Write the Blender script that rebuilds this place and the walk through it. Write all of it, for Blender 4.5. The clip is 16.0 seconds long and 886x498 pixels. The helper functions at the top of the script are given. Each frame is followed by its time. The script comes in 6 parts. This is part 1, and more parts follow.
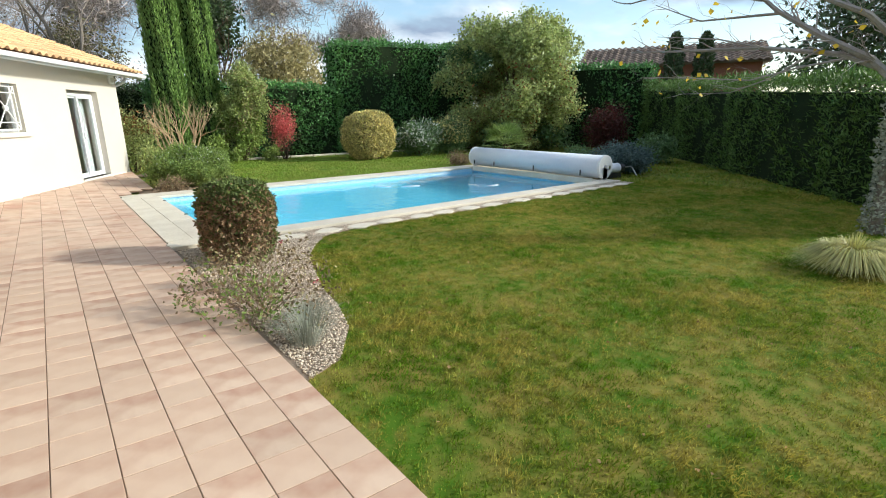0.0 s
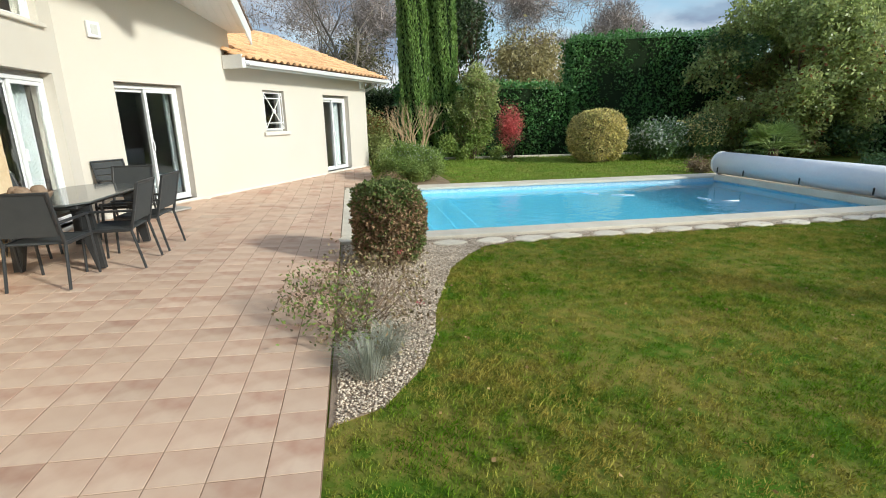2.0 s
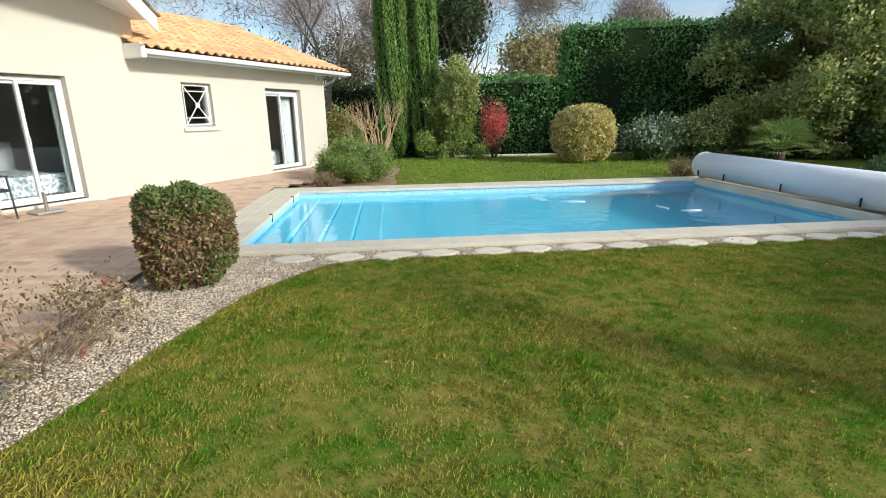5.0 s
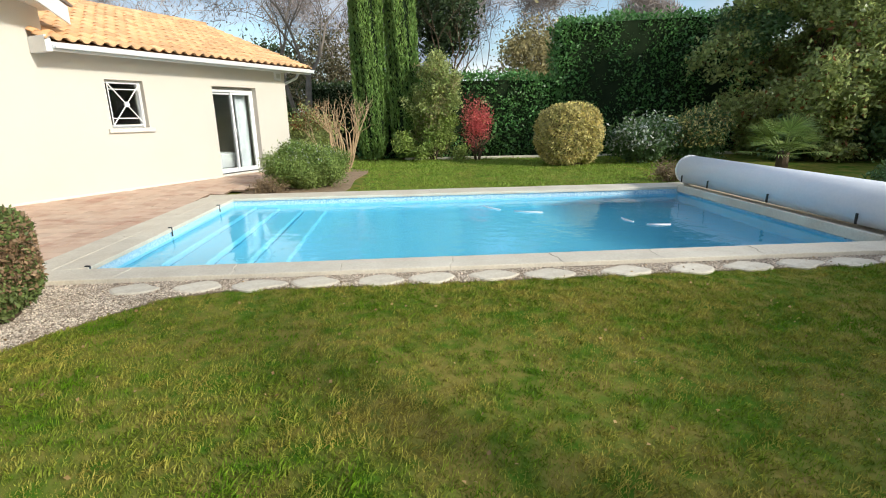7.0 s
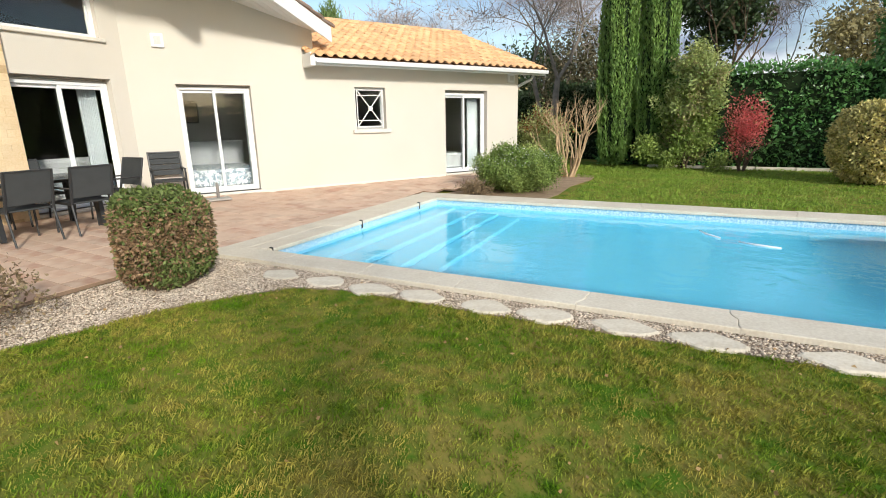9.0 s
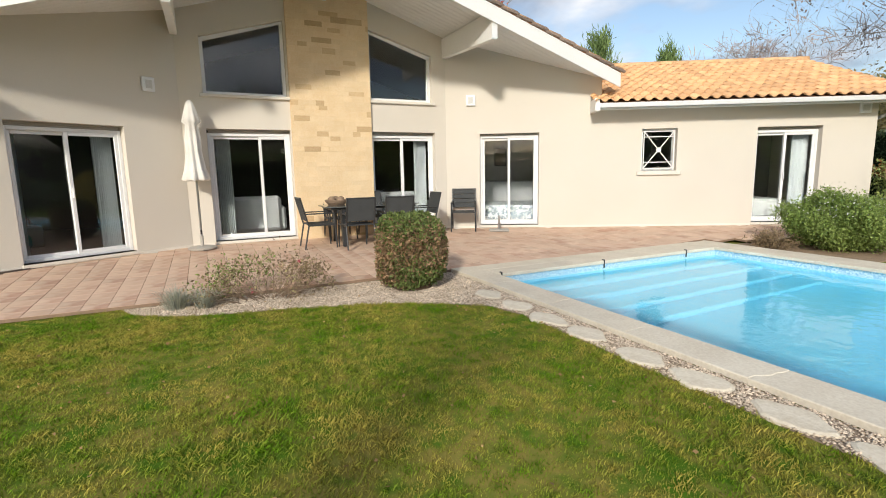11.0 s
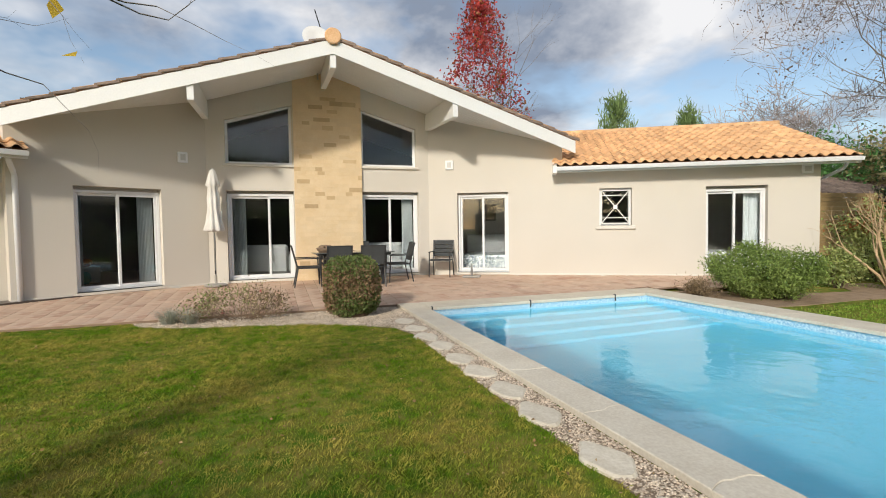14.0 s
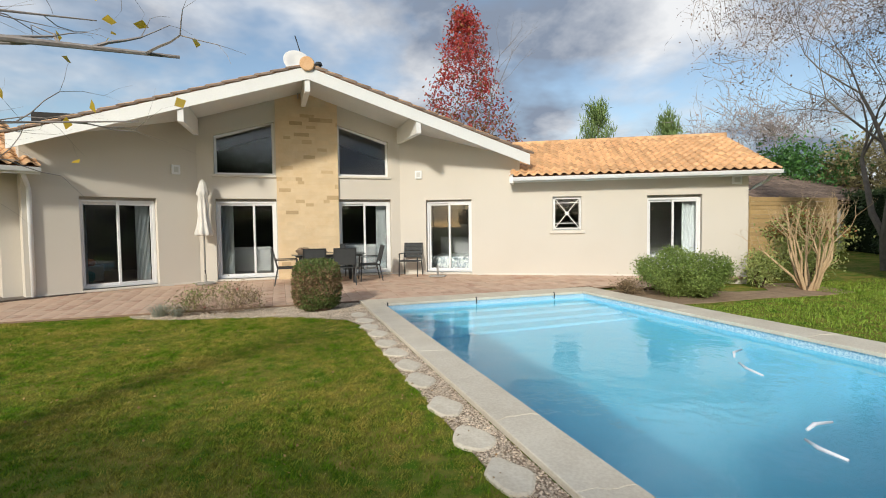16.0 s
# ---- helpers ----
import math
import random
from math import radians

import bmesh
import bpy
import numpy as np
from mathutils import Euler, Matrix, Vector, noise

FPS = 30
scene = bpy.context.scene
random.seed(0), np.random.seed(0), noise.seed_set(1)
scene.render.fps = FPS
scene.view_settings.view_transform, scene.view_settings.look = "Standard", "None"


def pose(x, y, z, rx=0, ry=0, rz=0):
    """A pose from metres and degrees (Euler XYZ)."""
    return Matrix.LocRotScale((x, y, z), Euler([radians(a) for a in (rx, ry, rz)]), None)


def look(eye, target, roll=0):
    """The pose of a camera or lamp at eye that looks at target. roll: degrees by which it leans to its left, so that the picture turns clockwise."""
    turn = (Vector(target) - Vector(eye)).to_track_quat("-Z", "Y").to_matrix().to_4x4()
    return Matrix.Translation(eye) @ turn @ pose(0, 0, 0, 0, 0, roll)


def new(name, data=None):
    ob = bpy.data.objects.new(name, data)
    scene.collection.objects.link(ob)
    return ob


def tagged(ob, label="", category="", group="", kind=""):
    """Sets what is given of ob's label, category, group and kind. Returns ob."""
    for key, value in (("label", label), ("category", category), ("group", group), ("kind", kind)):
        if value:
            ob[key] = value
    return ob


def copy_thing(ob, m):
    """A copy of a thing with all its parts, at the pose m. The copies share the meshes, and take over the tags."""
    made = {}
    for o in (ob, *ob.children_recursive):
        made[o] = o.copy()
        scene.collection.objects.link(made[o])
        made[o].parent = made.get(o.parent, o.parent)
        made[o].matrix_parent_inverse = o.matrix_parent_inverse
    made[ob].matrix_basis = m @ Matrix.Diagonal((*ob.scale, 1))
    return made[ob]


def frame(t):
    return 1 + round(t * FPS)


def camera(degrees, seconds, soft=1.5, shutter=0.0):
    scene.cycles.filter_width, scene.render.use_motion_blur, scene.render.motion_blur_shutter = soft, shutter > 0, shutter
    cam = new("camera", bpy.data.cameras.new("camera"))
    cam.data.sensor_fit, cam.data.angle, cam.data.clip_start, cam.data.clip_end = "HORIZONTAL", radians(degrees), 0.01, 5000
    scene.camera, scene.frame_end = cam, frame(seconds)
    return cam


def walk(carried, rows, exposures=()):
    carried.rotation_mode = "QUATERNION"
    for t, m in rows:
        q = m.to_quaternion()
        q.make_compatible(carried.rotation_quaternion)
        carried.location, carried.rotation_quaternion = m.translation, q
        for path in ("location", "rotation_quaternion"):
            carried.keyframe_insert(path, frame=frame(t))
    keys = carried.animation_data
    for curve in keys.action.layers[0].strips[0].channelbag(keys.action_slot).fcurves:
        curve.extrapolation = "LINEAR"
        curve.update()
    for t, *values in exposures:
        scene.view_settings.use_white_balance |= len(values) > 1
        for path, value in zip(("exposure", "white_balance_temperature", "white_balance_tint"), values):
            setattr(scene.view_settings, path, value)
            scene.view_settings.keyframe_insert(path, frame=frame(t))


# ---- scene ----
cam = camera(83.8, 16.0, soft=1.0)
PATH = [
    (0, (0.145, 0.015, 1.642), (1.341, 1.531, 1.118), -0.5),
    (0.5, (0.413, 0.088, 1.69), (1.452, 1.713, 1.163), -0.7),
    (1, (0.747, 0.158, 1.677), (1.629, 1.875, 1.153), -0.8),
    (1.5, (1.101, 0.234, 1.645), (1.716, 2.065, 1.126), -0.8),
    (2, (1.458, 0.355, 1.628), (1.795, 2.258, 1.114), -1.0),
    (2.5, (1.801, 0.466, 1.587), (2.005, 2.388, 1.074), -1.0),
    (3, (2.206, 0.516, 1.578), (2.392, 2.439, 1.062), -1.1),
    (3.5, (2.633, 0.681, 1.558), (2.821, 2.603, 1.039), -1.0),
    (4, (3.092, 0.822, 1.551), (3.278, 2.745, 1.031), -1.1),
    (4.5, (3.482, 0.976, 1.522), (3.674, 2.898, 1.004), -1.0),
    (5, (3.88, 1.204, 1.536), (4.074, 3.126, 1.015), -0.9),
    (7.5, (5.701, 2.478, 1.489), (5.758, 4.408, 0.969), -1.2),
    (8, (6.018, 2.744, 1.473), (5.824, 4.667, 0.958), -1.1),
    (8.5, (6.275, 2.914, 1.494), (5.746, 4.776, 0.989), -0.9),
    (9, (6.507, 3.115, 1.501), (5.636, 4.845, 1.004), -1.1),
    (9.5, (6.723, 3.28, 1.49), (5.546, 4.822, 1.002), -0.9),
    (10, (7.083, 3.424, 1.508), (5.636, 4.716, 1.023), -1.0),
    (10.2, (7.214, 3.497, 1.503), (5.672, 4.676, 1.022), -1.1),
    (12.5, (8.846, 4.359, 1.313), (6.930, 4.931, 1.260), -0.8),
    (13, (9.238, 4.519, 1.314), (7.336, 5.135, 1.254), -0.8),
    (13.5, (9.606, 4.800, 1.317), (7.712, 5.438, 1.242), -0.8),
    (14, (9.970, 4.962, 1.372), (8.080, 5.610, 1.288), -0.8),
    (14.5, (10.334, 5.114, 1.383), (8.444, 5.761, 1.295), -0.8),
    (15, (10.738, 5.238, 1.461), (8.848, 5.885, 1.366), -0.7),
    (15.5, (11.170, 5.314, 1.485), (9.279, 5.957, 1.393), -0.7),
    (16, (11.538, 5.482, 1.538), (9.643, 6.114, 1.445), -0.7),
]
walk(cam, [(t, look(eye, target, roll)) for t, eye, target, roll in PATH], exposures=[(0, 0.6, 6250, 4), (1.0, 0.5, 6250, 4), (2.5, 0.28, 6200, 3), (4.0, 0.32, 6250, 4), (7.5, 0.36, 6450, 7), (10.0, 0.26, 6550, 9), (12.5, 0.05, 6750, 10), (16, -0.03, 6650, 8)])

# ---------------------------------------------------------------- light
SUN_AZ, SUN_EL = radians(-36.5), radians(24.5)
to_sun = Vector((math.cos(SUN_AZ) * math.cos(SUN_EL), math.sin(SUN_AZ) * math.cos(SUN_EL), math.sin(SUN_EL)))
sun = new("sun", bpy.data.lights.new("sun", "SUN"))
sun.data.energy, sun.data.angle, sun.data.color = 3.0, radians(4.5), (1.0, 0.945, 0.85)
sun.matrix_world = look((0, 0, 30), Vector((0, 0, 30)) - to_sun)

world = bpy.data.worlds.new("world")
scene.world = world
world.use_nodes = True
wn, wl = world.node_tree.nodes, world.node_tree.links
bg = wn["Background"]
sky = wn.new("ShaderNodeTexSky")
sky.sky_type, sky.sun_disc = "NISHITA", False
sky.sun_elevation, sky.sun_rotation = SUN_EL, math.pi / 2 - SUN_AZ
tc = wn.new("ShaderNodeTexCoord")
sep = wn.new("ShaderNodeSeparateXYZ")
wl.new(tc.outputs["Generated"], sep.inputs[0])
zc = wn.new("ShaderNodeMath")
zc.operation = "ADD"
zc.inputs[1].default_value = 0.30
wl.new(sep.outputs[2], zc.inputs[0])
flat = wn.new("ShaderNodeVectorMath")
flat.operation = "DIVIDE"
comb = wn.new("ShaderNodeCombineXYZ")
for k in range(3):
    wl.new(zc.outputs[0], comb.inputs[k])
wl.new(tc.outputs["Generated"], flat.inputs[0])
wl.new(comb.outputs[0], flat.inputs[1])


def sky_noise(scale, detail, offset):
    add = wn.new("ShaderNodeVectorMath")
    add.operation = "ADD"
    add.inputs[1].default_value = offset
    wl.new(flat.outputs[0], add.inputs[0])
    t = wn.new("ShaderNodeTexNoise")
    t.inputs["Scale"].default_value, t.inputs["Detail"].default_value, t.inputs["Roughness"].default_value = scale, detail, 0.55
    t.inputs["Distortion"].default_value = 0.1
    wl.new(add.outputs[0], t.inputs["Vector"])
    return t


def sky_ramp(src, stops):
    r = wn.new("ShaderNodeValToRGB")
    for e, (p, c) in zip(r.color_ramp.elements, stops):
        e.position, e.color = p, c
    wl.new(src.outputs[0], r.inputs[0])
    return r


cover = sky_ramp(sky_noise(1.3, 5, (3.1, 1.7, 0.0)), [(0.43, (0, 0, 0, 1)), (0.58, (1, 1, 1, 1))])
tone = sky_ramp(sky_noise(1.9, 6, (9.0, 4.0, 2.0)), [(0.41, (1.75, 2.12, 2.85, 1)), (0.65, (6.0, 6.1, 6.4, 1))])
mixc = wn.new("ShaderNodeMix")
mixc.data_type = "RGBA"
wl.new(cover.outputs[0], mixc.inputs[0])
wl.new(sky.outputs[0], mixc.inputs[6])
wl.new(tone.outputs[0], mixc.inputs[7])
wl.new(mixc.outputs[2], bg.inputs[0])
bg.inputs[1].default_value = 0.15


# ---------------------------------------------------------------- materials
def mat(name, a, b=None, rough=0.7, scale=3.0, fine=40.0, bump=0.2, vary=0.0, island=0.0, metal=0.0, spec=0.5, stretch=(1, 1, 1), trans=0.0, contrast=0.5, alt=None):
    """Two colours mixed by a broad and a fine noise, with relief, and a shift from piece to piece."""
    m = bpy.data.materials.new(name)
    m.use_nodes = True
    n, l = m.node_tree.nodes, m.node_tree.links
    p = n["Principled BSDF"]
    b = b or a
    co = n.new("ShaderNodeTexCoord")
    mp = n.new("ShaderNodeMapping")
    mp.inputs["Scale"].default_value = stretch
    l.new(co.outputs["Object"], mp.inputs[0])
    t1, t2 = n.new("ShaderNodeTexNoise"), n.new("ShaderNodeTexNoise")
    t1.inputs["Scale"].default_value, t2.inputs["Scale"].default_value = scale, fine
    t1.inputs["Detail"].default_value, t2.inputs["Detail"].default_value = 4, 3
    l.new(mp.outputs[0], t1.inputs[0])
    l.new(mp.outputs[0], t2.inputs[0])
    mx = n.new("ShaderNodeMath")
    mx.operation = "ADD"
    l.new(t1.outputs[0], mx.inputs[0])
    l.new(t2.outputs[0], mx.inputs[1])
    mr = n.new("ShaderNodeMapRange")
    mr.inputs["From Min"].default_value, mr.inputs["From Max"].default_value = 1 - contrast * 0.5, 1 + contrast * 0.5
    l.new(mx.outputs[0], mr.inputs["Value"])
    mix = n.new("ShaderNodeMix")
    mix.data_type = "RGBA"
    mix.inputs[6].default_value, mix.inputs[7].default_value = (*a, 1), (*b, 1)
    l.new(mr.outputs[0], mix.inputs[0])
    out = mix.outputs[2]
    for amount, node, sock in ((vary, "ShaderNodeObjectInfo", "Random"), (island, "ShaderNodeNewGeometry", "Random Per Island")):
        if amount:
            src = n.new(node)
            rr = n.new("ShaderNodeMapRange")
            rr.inputs["To Min"].default_value, rr.inputs["To Max"].default_value = 1 - amount, 1 + amount
            l.new(src.outputs[sock], rr.inputs["Value"])
            hs = n.new("ShaderNodeHueSaturation")
            l.new(rr.outputs[0], hs.inputs["Value"])
            l.new(out, hs.inputs["Color"])
            out = hs.outputs[0]
            if alt:
                sp = n.new("ShaderNodeMath")
                sp.operation = "PINGPONG"
                sp.inputs[1].default_value = 0.085
                l.new(src.outputs[sock], sp.inputs[0])
                am = n.new("ShaderNodeMapRange")
                am.inputs["From Max"].default_value = 0.085
                am.inputs["To Max"].default_value = 0.8
                l.new(sp.outputs[0], am.inputs["Value"])
                al = n.new("ShaderNodeMix")
                al.data_type = "RGBA"
                al.inputs[7].default_value = (*alt, 1)
                l.new(am.outputs[0], al.inputs[0])
                l.new(out, al.inputs[6])
                out = al.outputs[2]
    l.new(out, p.inputs["Base Color"])
    if bump:
        bp = n.new("ShaderNodeBump")
        bp.inputs["Strength"].default_value, bp.inputs["Distance"].default_value = bump, 0.01
        l.new(t2.outputs[0], bp.inputs["Height"])
        l.new(bp.outputs[0], p.inputs["Normal"])
    p.inputs["Roughness"].default_value, p.inputs["Metallic"].default_value = rough, metal
    p.inputs["Specular IOR Level"].default_value = spec
    if trans:
        out_node = n["Material Output"]
        tr = n.new("ShaderNodeBsdfTranslucent")
        l.new(out, tr.inputs[0])
        ms = n.new("ShaderNodeMixShader")
        ms.inputs[0].default_value = trans
        l.new(p.outputs[0], ms.inputs[1])
        l.new(tr.outputs[0], ms.inputs[2])
        l.new(ms.outputs[0], out_node.inputs[0])
    return m


def leaf(name, a, b, island=0.35, rough=0.55, trans=0.25, scale=1.2, spec=0.35):
    return mat(name, a, b, rough=rough, scale=scale, fine=9, bump=0, island=island, trans=trans, spec=spec)


RENDER = mat("cream_render", (0.655, 0.613, 0.545), (0.61, 0.567, 0.497), 0.9, 0.7, 60, 0.25, contrast=0.7, spec=0.2)
PLINTH = mat("white_plinth", (0.74, 0.70, 0.63), (0.66, 0.62, 0.55), 0.9, 2, 50, 0.2, spec=0.2)
WHITE = mat("white_paint", (0.82, 0.82, 0.80), (0.77, 0.77, 0.75), 0.5, 1.5, 30, 0.05)
PVC = mat("white_frame", (0.80, 0.81, 0.82), (0.76, 0.77, 0.78), 0.35, 2, 30, 0.02)
LOUVRE = mat("pale_louvre", (0.62, 0.62, 0.60), (0.55, 0.55, 0.53), 0.6, 3, 40, 0.1)
SHUTTER = mat("grey_shutter", (0.42, 0.40, 0.36), (0.36, 0.34, 0.31), 0.6, 3, 40, 0.1)
STONE = mat("yellow_stone", (0.69, 0.52, 0.315), (0.75, 0.60, 0.40), 0.9, 4, 45, 0.4, vary=0.035, island=0.0, spec=0.2)
STONE_REST = mat("yellow_stone_far", (0.69, 0.52, 0.315), (0.75, 0.60, 0.40), 0.9, 4, 45, 0.4, island=0.035, spec=0.2)
STONE_BROWN = mat("brown_stone", (0.5, 0.35, 0.195), (0.58, 0.43, 0.26), 0.9, 4, 45, 0.4, vary=0.12, spec=0.2)
MORTAR = mat("stone_mortar", (0.70, 0.53, 0.33), (0.76, 0.60, 0.40), 0.95, 6, 60, 0.4, spec=0.1)
ROOF_TILE = mat("clay_roof_tile", (0.65, 0.37, 0.18), (0.77, 0.50, 0.29), 0.85, 2.5, 35, 0.25, vary=0.2, spec=0.2)
ROOF_REST = mat("clay_roof_tile_far", (0.65, 0.37, 0.18), (0.77, 0.50, 0.29), 0.85, 2.5, 35, 0.25, island=0.2, spec=0.2)
ROOF_BED = mat("roof_bed", (0.22, 0.11, 0.06), (0.16, 0.08, 0.05), 0.95, 3, 30, 0.2)
TILE = mat("terracotta_tile", (0.47, 0.278, 0.197), (0.66, 0.50, 0.38), 0.72, 1.5, 5, 0.06, vary=0.12, contrast=0.45, spec=0.3, alt=(0.66, 0.485, 0.36))
TILE_REST = mat("terracotta_tile_far", (0.47, 0.278, 0.197), (0.66, 0.50, 0.38), 0.72, 1.5, 5, 0.06, island=0.12, contrast=0.45, spec=0.3, alt=(0.66, 0.485, 0.36))
JOINT = mat("mortar_joint", (0.3, 0.21, 0.145), (0.24, 0.165, 0.115), 0.95, 4, 60, 0.3, spec=0.1)
COPING = mat("coping_stone", (0.74, 0.68, 0.56), (0.62, 0.55, 0.44), 0.85, 2.2, 45, 0.3, vary=0.015, spec=0.25)
STEP_STONE = mat("stepping_stone", (0.80, 0.73, 0.60), (0.66, 0.58, 0.45), 0.9, 6, 40, 0.5, vary=0.08, spec=0.2)
PEBBLE = mat("pebble", (0.72, 0.62, 0.50), (0.46, 0.37, 0.28), 0.85, 5, 60, 0.2, island=0.38, spec=0.25)
GRAVEL = mat("gravel_bed", (0.34, 0.26, 0.19), (0.22, 0.165, 0.115), 0.95, 6, 70, 0.6, contrast=0.6)
LINER = mat("pool_liner", (0.17, 0.6, 0.79), (0.155, 0.57, 0.76), 0.5, 0.8, 20, 0.05)
LINER_BAND = mat("liner_frieze", (0.62, 0.79, 0.87), (0.30, 0.54, 0.72), 0.5, 30, 45, 0.0, contrast=0.25)
SLAT_WHITE = mat("white_pool_slat", (0.80, 0.82, 0.86), (0.74, 0.77, 0.82), 0.4, 2, 25, 0.05)
BLACK = mat("black_plastic", (0.02, 0.02, 0.022), (0.03, 0.03, 0.03), 0.5, 5, 40, 0.05)
STEEL = mat("brushed_steel", (0.55, 0.56, 0.57), (0.48, 0.49, 0.5), 0.3, 5, 60, 0.05, metal=1.0)
DARK_METAL = mat("charcoal_aluminium", (0.032, 0.034, 0.036), (0.024, 0.026, 0.028), 0.45, 5, 50, 0.05)
SLING = mat("grey_sling_fabric", (0.052, 0.057, 0.058), (0.040, 0.044, 0.046), 0.8, 6, 160, 0.3)
TABLE_TOP = mat("grey_table_top", (0.12, 0.13, 0.13), (0.10, 0.11, 0.11), 0.08, 4, 60, 0.03)
CANVAS = mat("white_canvas", (0.78, 0.76, 0.72), (0.66, 0.64, 0.60), 0.9, 5, 60, 0.3)
CURTAIN = mat("sheer_curtain", (0.62, 0.66, 0.68), (0.52, 0.56, 0.58), 0.9, 4, 60, 0.1, trans=0.3)
ROOM = mat("room_paint", (0.3, 0.29, 0.28), (0.26, 0.25, 0.24), 0.9, 1, 30, 0.05)
# near-black wall and dark floor colours hold the shade of the unlit rooms
ROOM_SHADE = mat("room_paint_with_shade", (0.04, 0.036, 0.034), (0.03, 0.028, 0.026), 0.9, 1, 30, 0.05)
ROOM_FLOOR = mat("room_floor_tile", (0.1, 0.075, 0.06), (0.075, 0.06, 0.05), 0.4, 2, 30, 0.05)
BEDDING = mat("patterned_bedding", (0.60, 0.62, 0.64), (0.16, 0.20, 0.24), 0.9, 9, 25, 0.2, contrast=0.15)
SOFA = mat("grey_sofa_fabric", (0.42, 0.43, 0.44), (0.36, 0.37, 0.38), 0.9, 4, 80, 0.3)
TEAL = mat("teal_cushion", (0.05, 0.26, 0.30), (0.04, 0.20, 0.24), 0.9, 6, 60, 0.2)
ORANGE = mat("orange_cushion", (0.45, 0.13, 0.05), (0.36, 0.09, 0.04), 0.9, 6, 60, 0.2)
PICTURE = mat("dark_picture", (0.05, 0.04, 0.035), (0.12, 0.08, 0.06), 0.5, 7, 20, 0.0)
WOOD = mat("fence_board", (0.52, 0.36, 0.17), (0.42, 0.28, 0.12), 0.8, 2, 30, 0.2, vary=0.12, stretch=(1, 1, 6))
# old tiles of the neighbours' roofs; also the painted shade of the verge caps
OLD_ROOF_AND_SHADE = mat("weathered_roof_and_verge_shade", (0.30, 0.22, 0.17), (0.20, 0.15, 0.12), 0.9, 4, 30, 0.5, island=0.25)
BRICK_WALL = mat("red_house_wall", (0.33, 0.13, 0.09), (0.28, 0.11, 0.08), 0.9, 2, 30, 0.2)
BARK = mat("grey_bark", (0.27, 0.235, 0.20), (0.18, 0.155, 0.13), 0.95, 6, 50, 0.6, spec=0.1)
ASH_BARK = mat("ash_grey_bark", (0.36, 0.33, 0.31), (0.27, 0.24, 0.225), 0.95, 6, 50, 0.4, spec=0.1)
PALE_BARK = mat("pale_bark", (0.60, 0.44, 0.27), (0.46, 0.33, 0.2), 0.95, 6, 50, 0.4, spec=0.1)
BROWN_BARK = mat("brown_bark", (0.14, 0.10, 0.07), (0.09, 0.065, 0.045), 0.95, 6, 50, 0.6, spec=0.1)
TWIG = mat("brown_twig", (0.32, 0.235, 0.165), (0.22, 0.155, 0.11), 0.95, 6, 50, 0.2, spec=0.1)
TWIG_FINE = mat("fine_grey_twig", (0.44, 0.39, 0.37), (0.33, 0.28, 0.265), 0.95, 2, 20, 0, spec=0.1)
SOIL = mat("garden_soil", (0.27, 0.19, 0.125), (0.42, 0.31, 0.21), 0.97, 5, 50, 0.6, spec=0.1)
DARK_JOINT = mat("dark_joint", (0.05, 0.04, 0.03), (0.035, 0.028, 0.02), 0.95, 5, 50, 0.4, spec=0.1)
# near-black green that stands for the shade deep between leaves
FOLIAGE_SHADE = mat("foliage_shade_core", (0.012, 0.022, 0.010), (0.020, 0.032, 0.014), 0.95, 3, 30, 0.3, spec=0.05)
L_LAUREL = leaf("laurel_leaf", (0.075, 0.215, 0.055), (0.155, 0.33, 0.095), 0.5, 0.4, spec=0.5)
L_CYPRESS = leaf("cypress_leaf", (0.15, 0.27, 0.06), (0.24, 0.37, 0.09), 0.35)
L_THUJA = leaf("thuja_leaf", (0.075, 0.15, 0.028), (0.13, 0.22, 0.05), 0.4)
L_BOX = leaf("box_leaf", (0.13, 0.18, 0.05), (0.19, 0.24, 0.075), 0.4)
L_BOXBROWN = leaf("scorched_leaf", (0.39, 0.255, 0.145), (0.27, 0.175, 0.10), 0.45)
L_YELLOW = leaf("variegated_leaf", (0.76, 0.64, 0.28), (0.55, 0.5, 0.18), 0.45)
L_OLIVE = leaf("olive_green_leaf", (0.50, 0.52, 0.20), (0.32, 0.42, 0.14), 0.4, 0.42, trans=0.42, spec=0.5)
L_SHRUB = leaf("shrub_leaf", (0.2, 0.3, 0.055), (0.31, 0.38, 0.1), 0.4)
L_BUSH = leaf("small_bush_leaf", (0.17, 0.26, 0.055), (0.28, 0.36, 0.10), 0.45)
L_BRAMBLE = leaf("bramble_leaf", (0.24, 0.19, 0.12), (0.13, 0.14, 0.07), 0.5)
L_RED = leaf("crimson_leaf", (0.46, 0.055, 0.055), (0.60, 0.12, 0.10), 0.35, trans=0.35)
L_MAPLE = leaf("maple_leaf", (0.60, 0.10, 0.10), (0.72, 0.22, 0.20), 0.3, trans=0.35)
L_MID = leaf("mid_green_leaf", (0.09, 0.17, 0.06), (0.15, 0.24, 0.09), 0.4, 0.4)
L_FADED = leaf("faded_olive_leaf", (0.50, 0.44, 0.22), (0.38, 0.33, 0.17), 0.35, trans=0.4)
# dark red leaf, taken darker still to hold the hedge's shade
L_RED_SHADED = leaf("dark_red_leaf_shaded", (0.07, 0.018, 0.015), (0.11, 0.028, 0.02), 0.4)
L_ORANGE = leaf("rust_leaf", (0.30, 0.12, 0.04), (0.22, 0.10, 0.035), 0.4)
L_GREY = leaf("grey_green_leaf", (0.33, 0.35, 0.27), (0.45, 0.46, 0.39), 0.3)
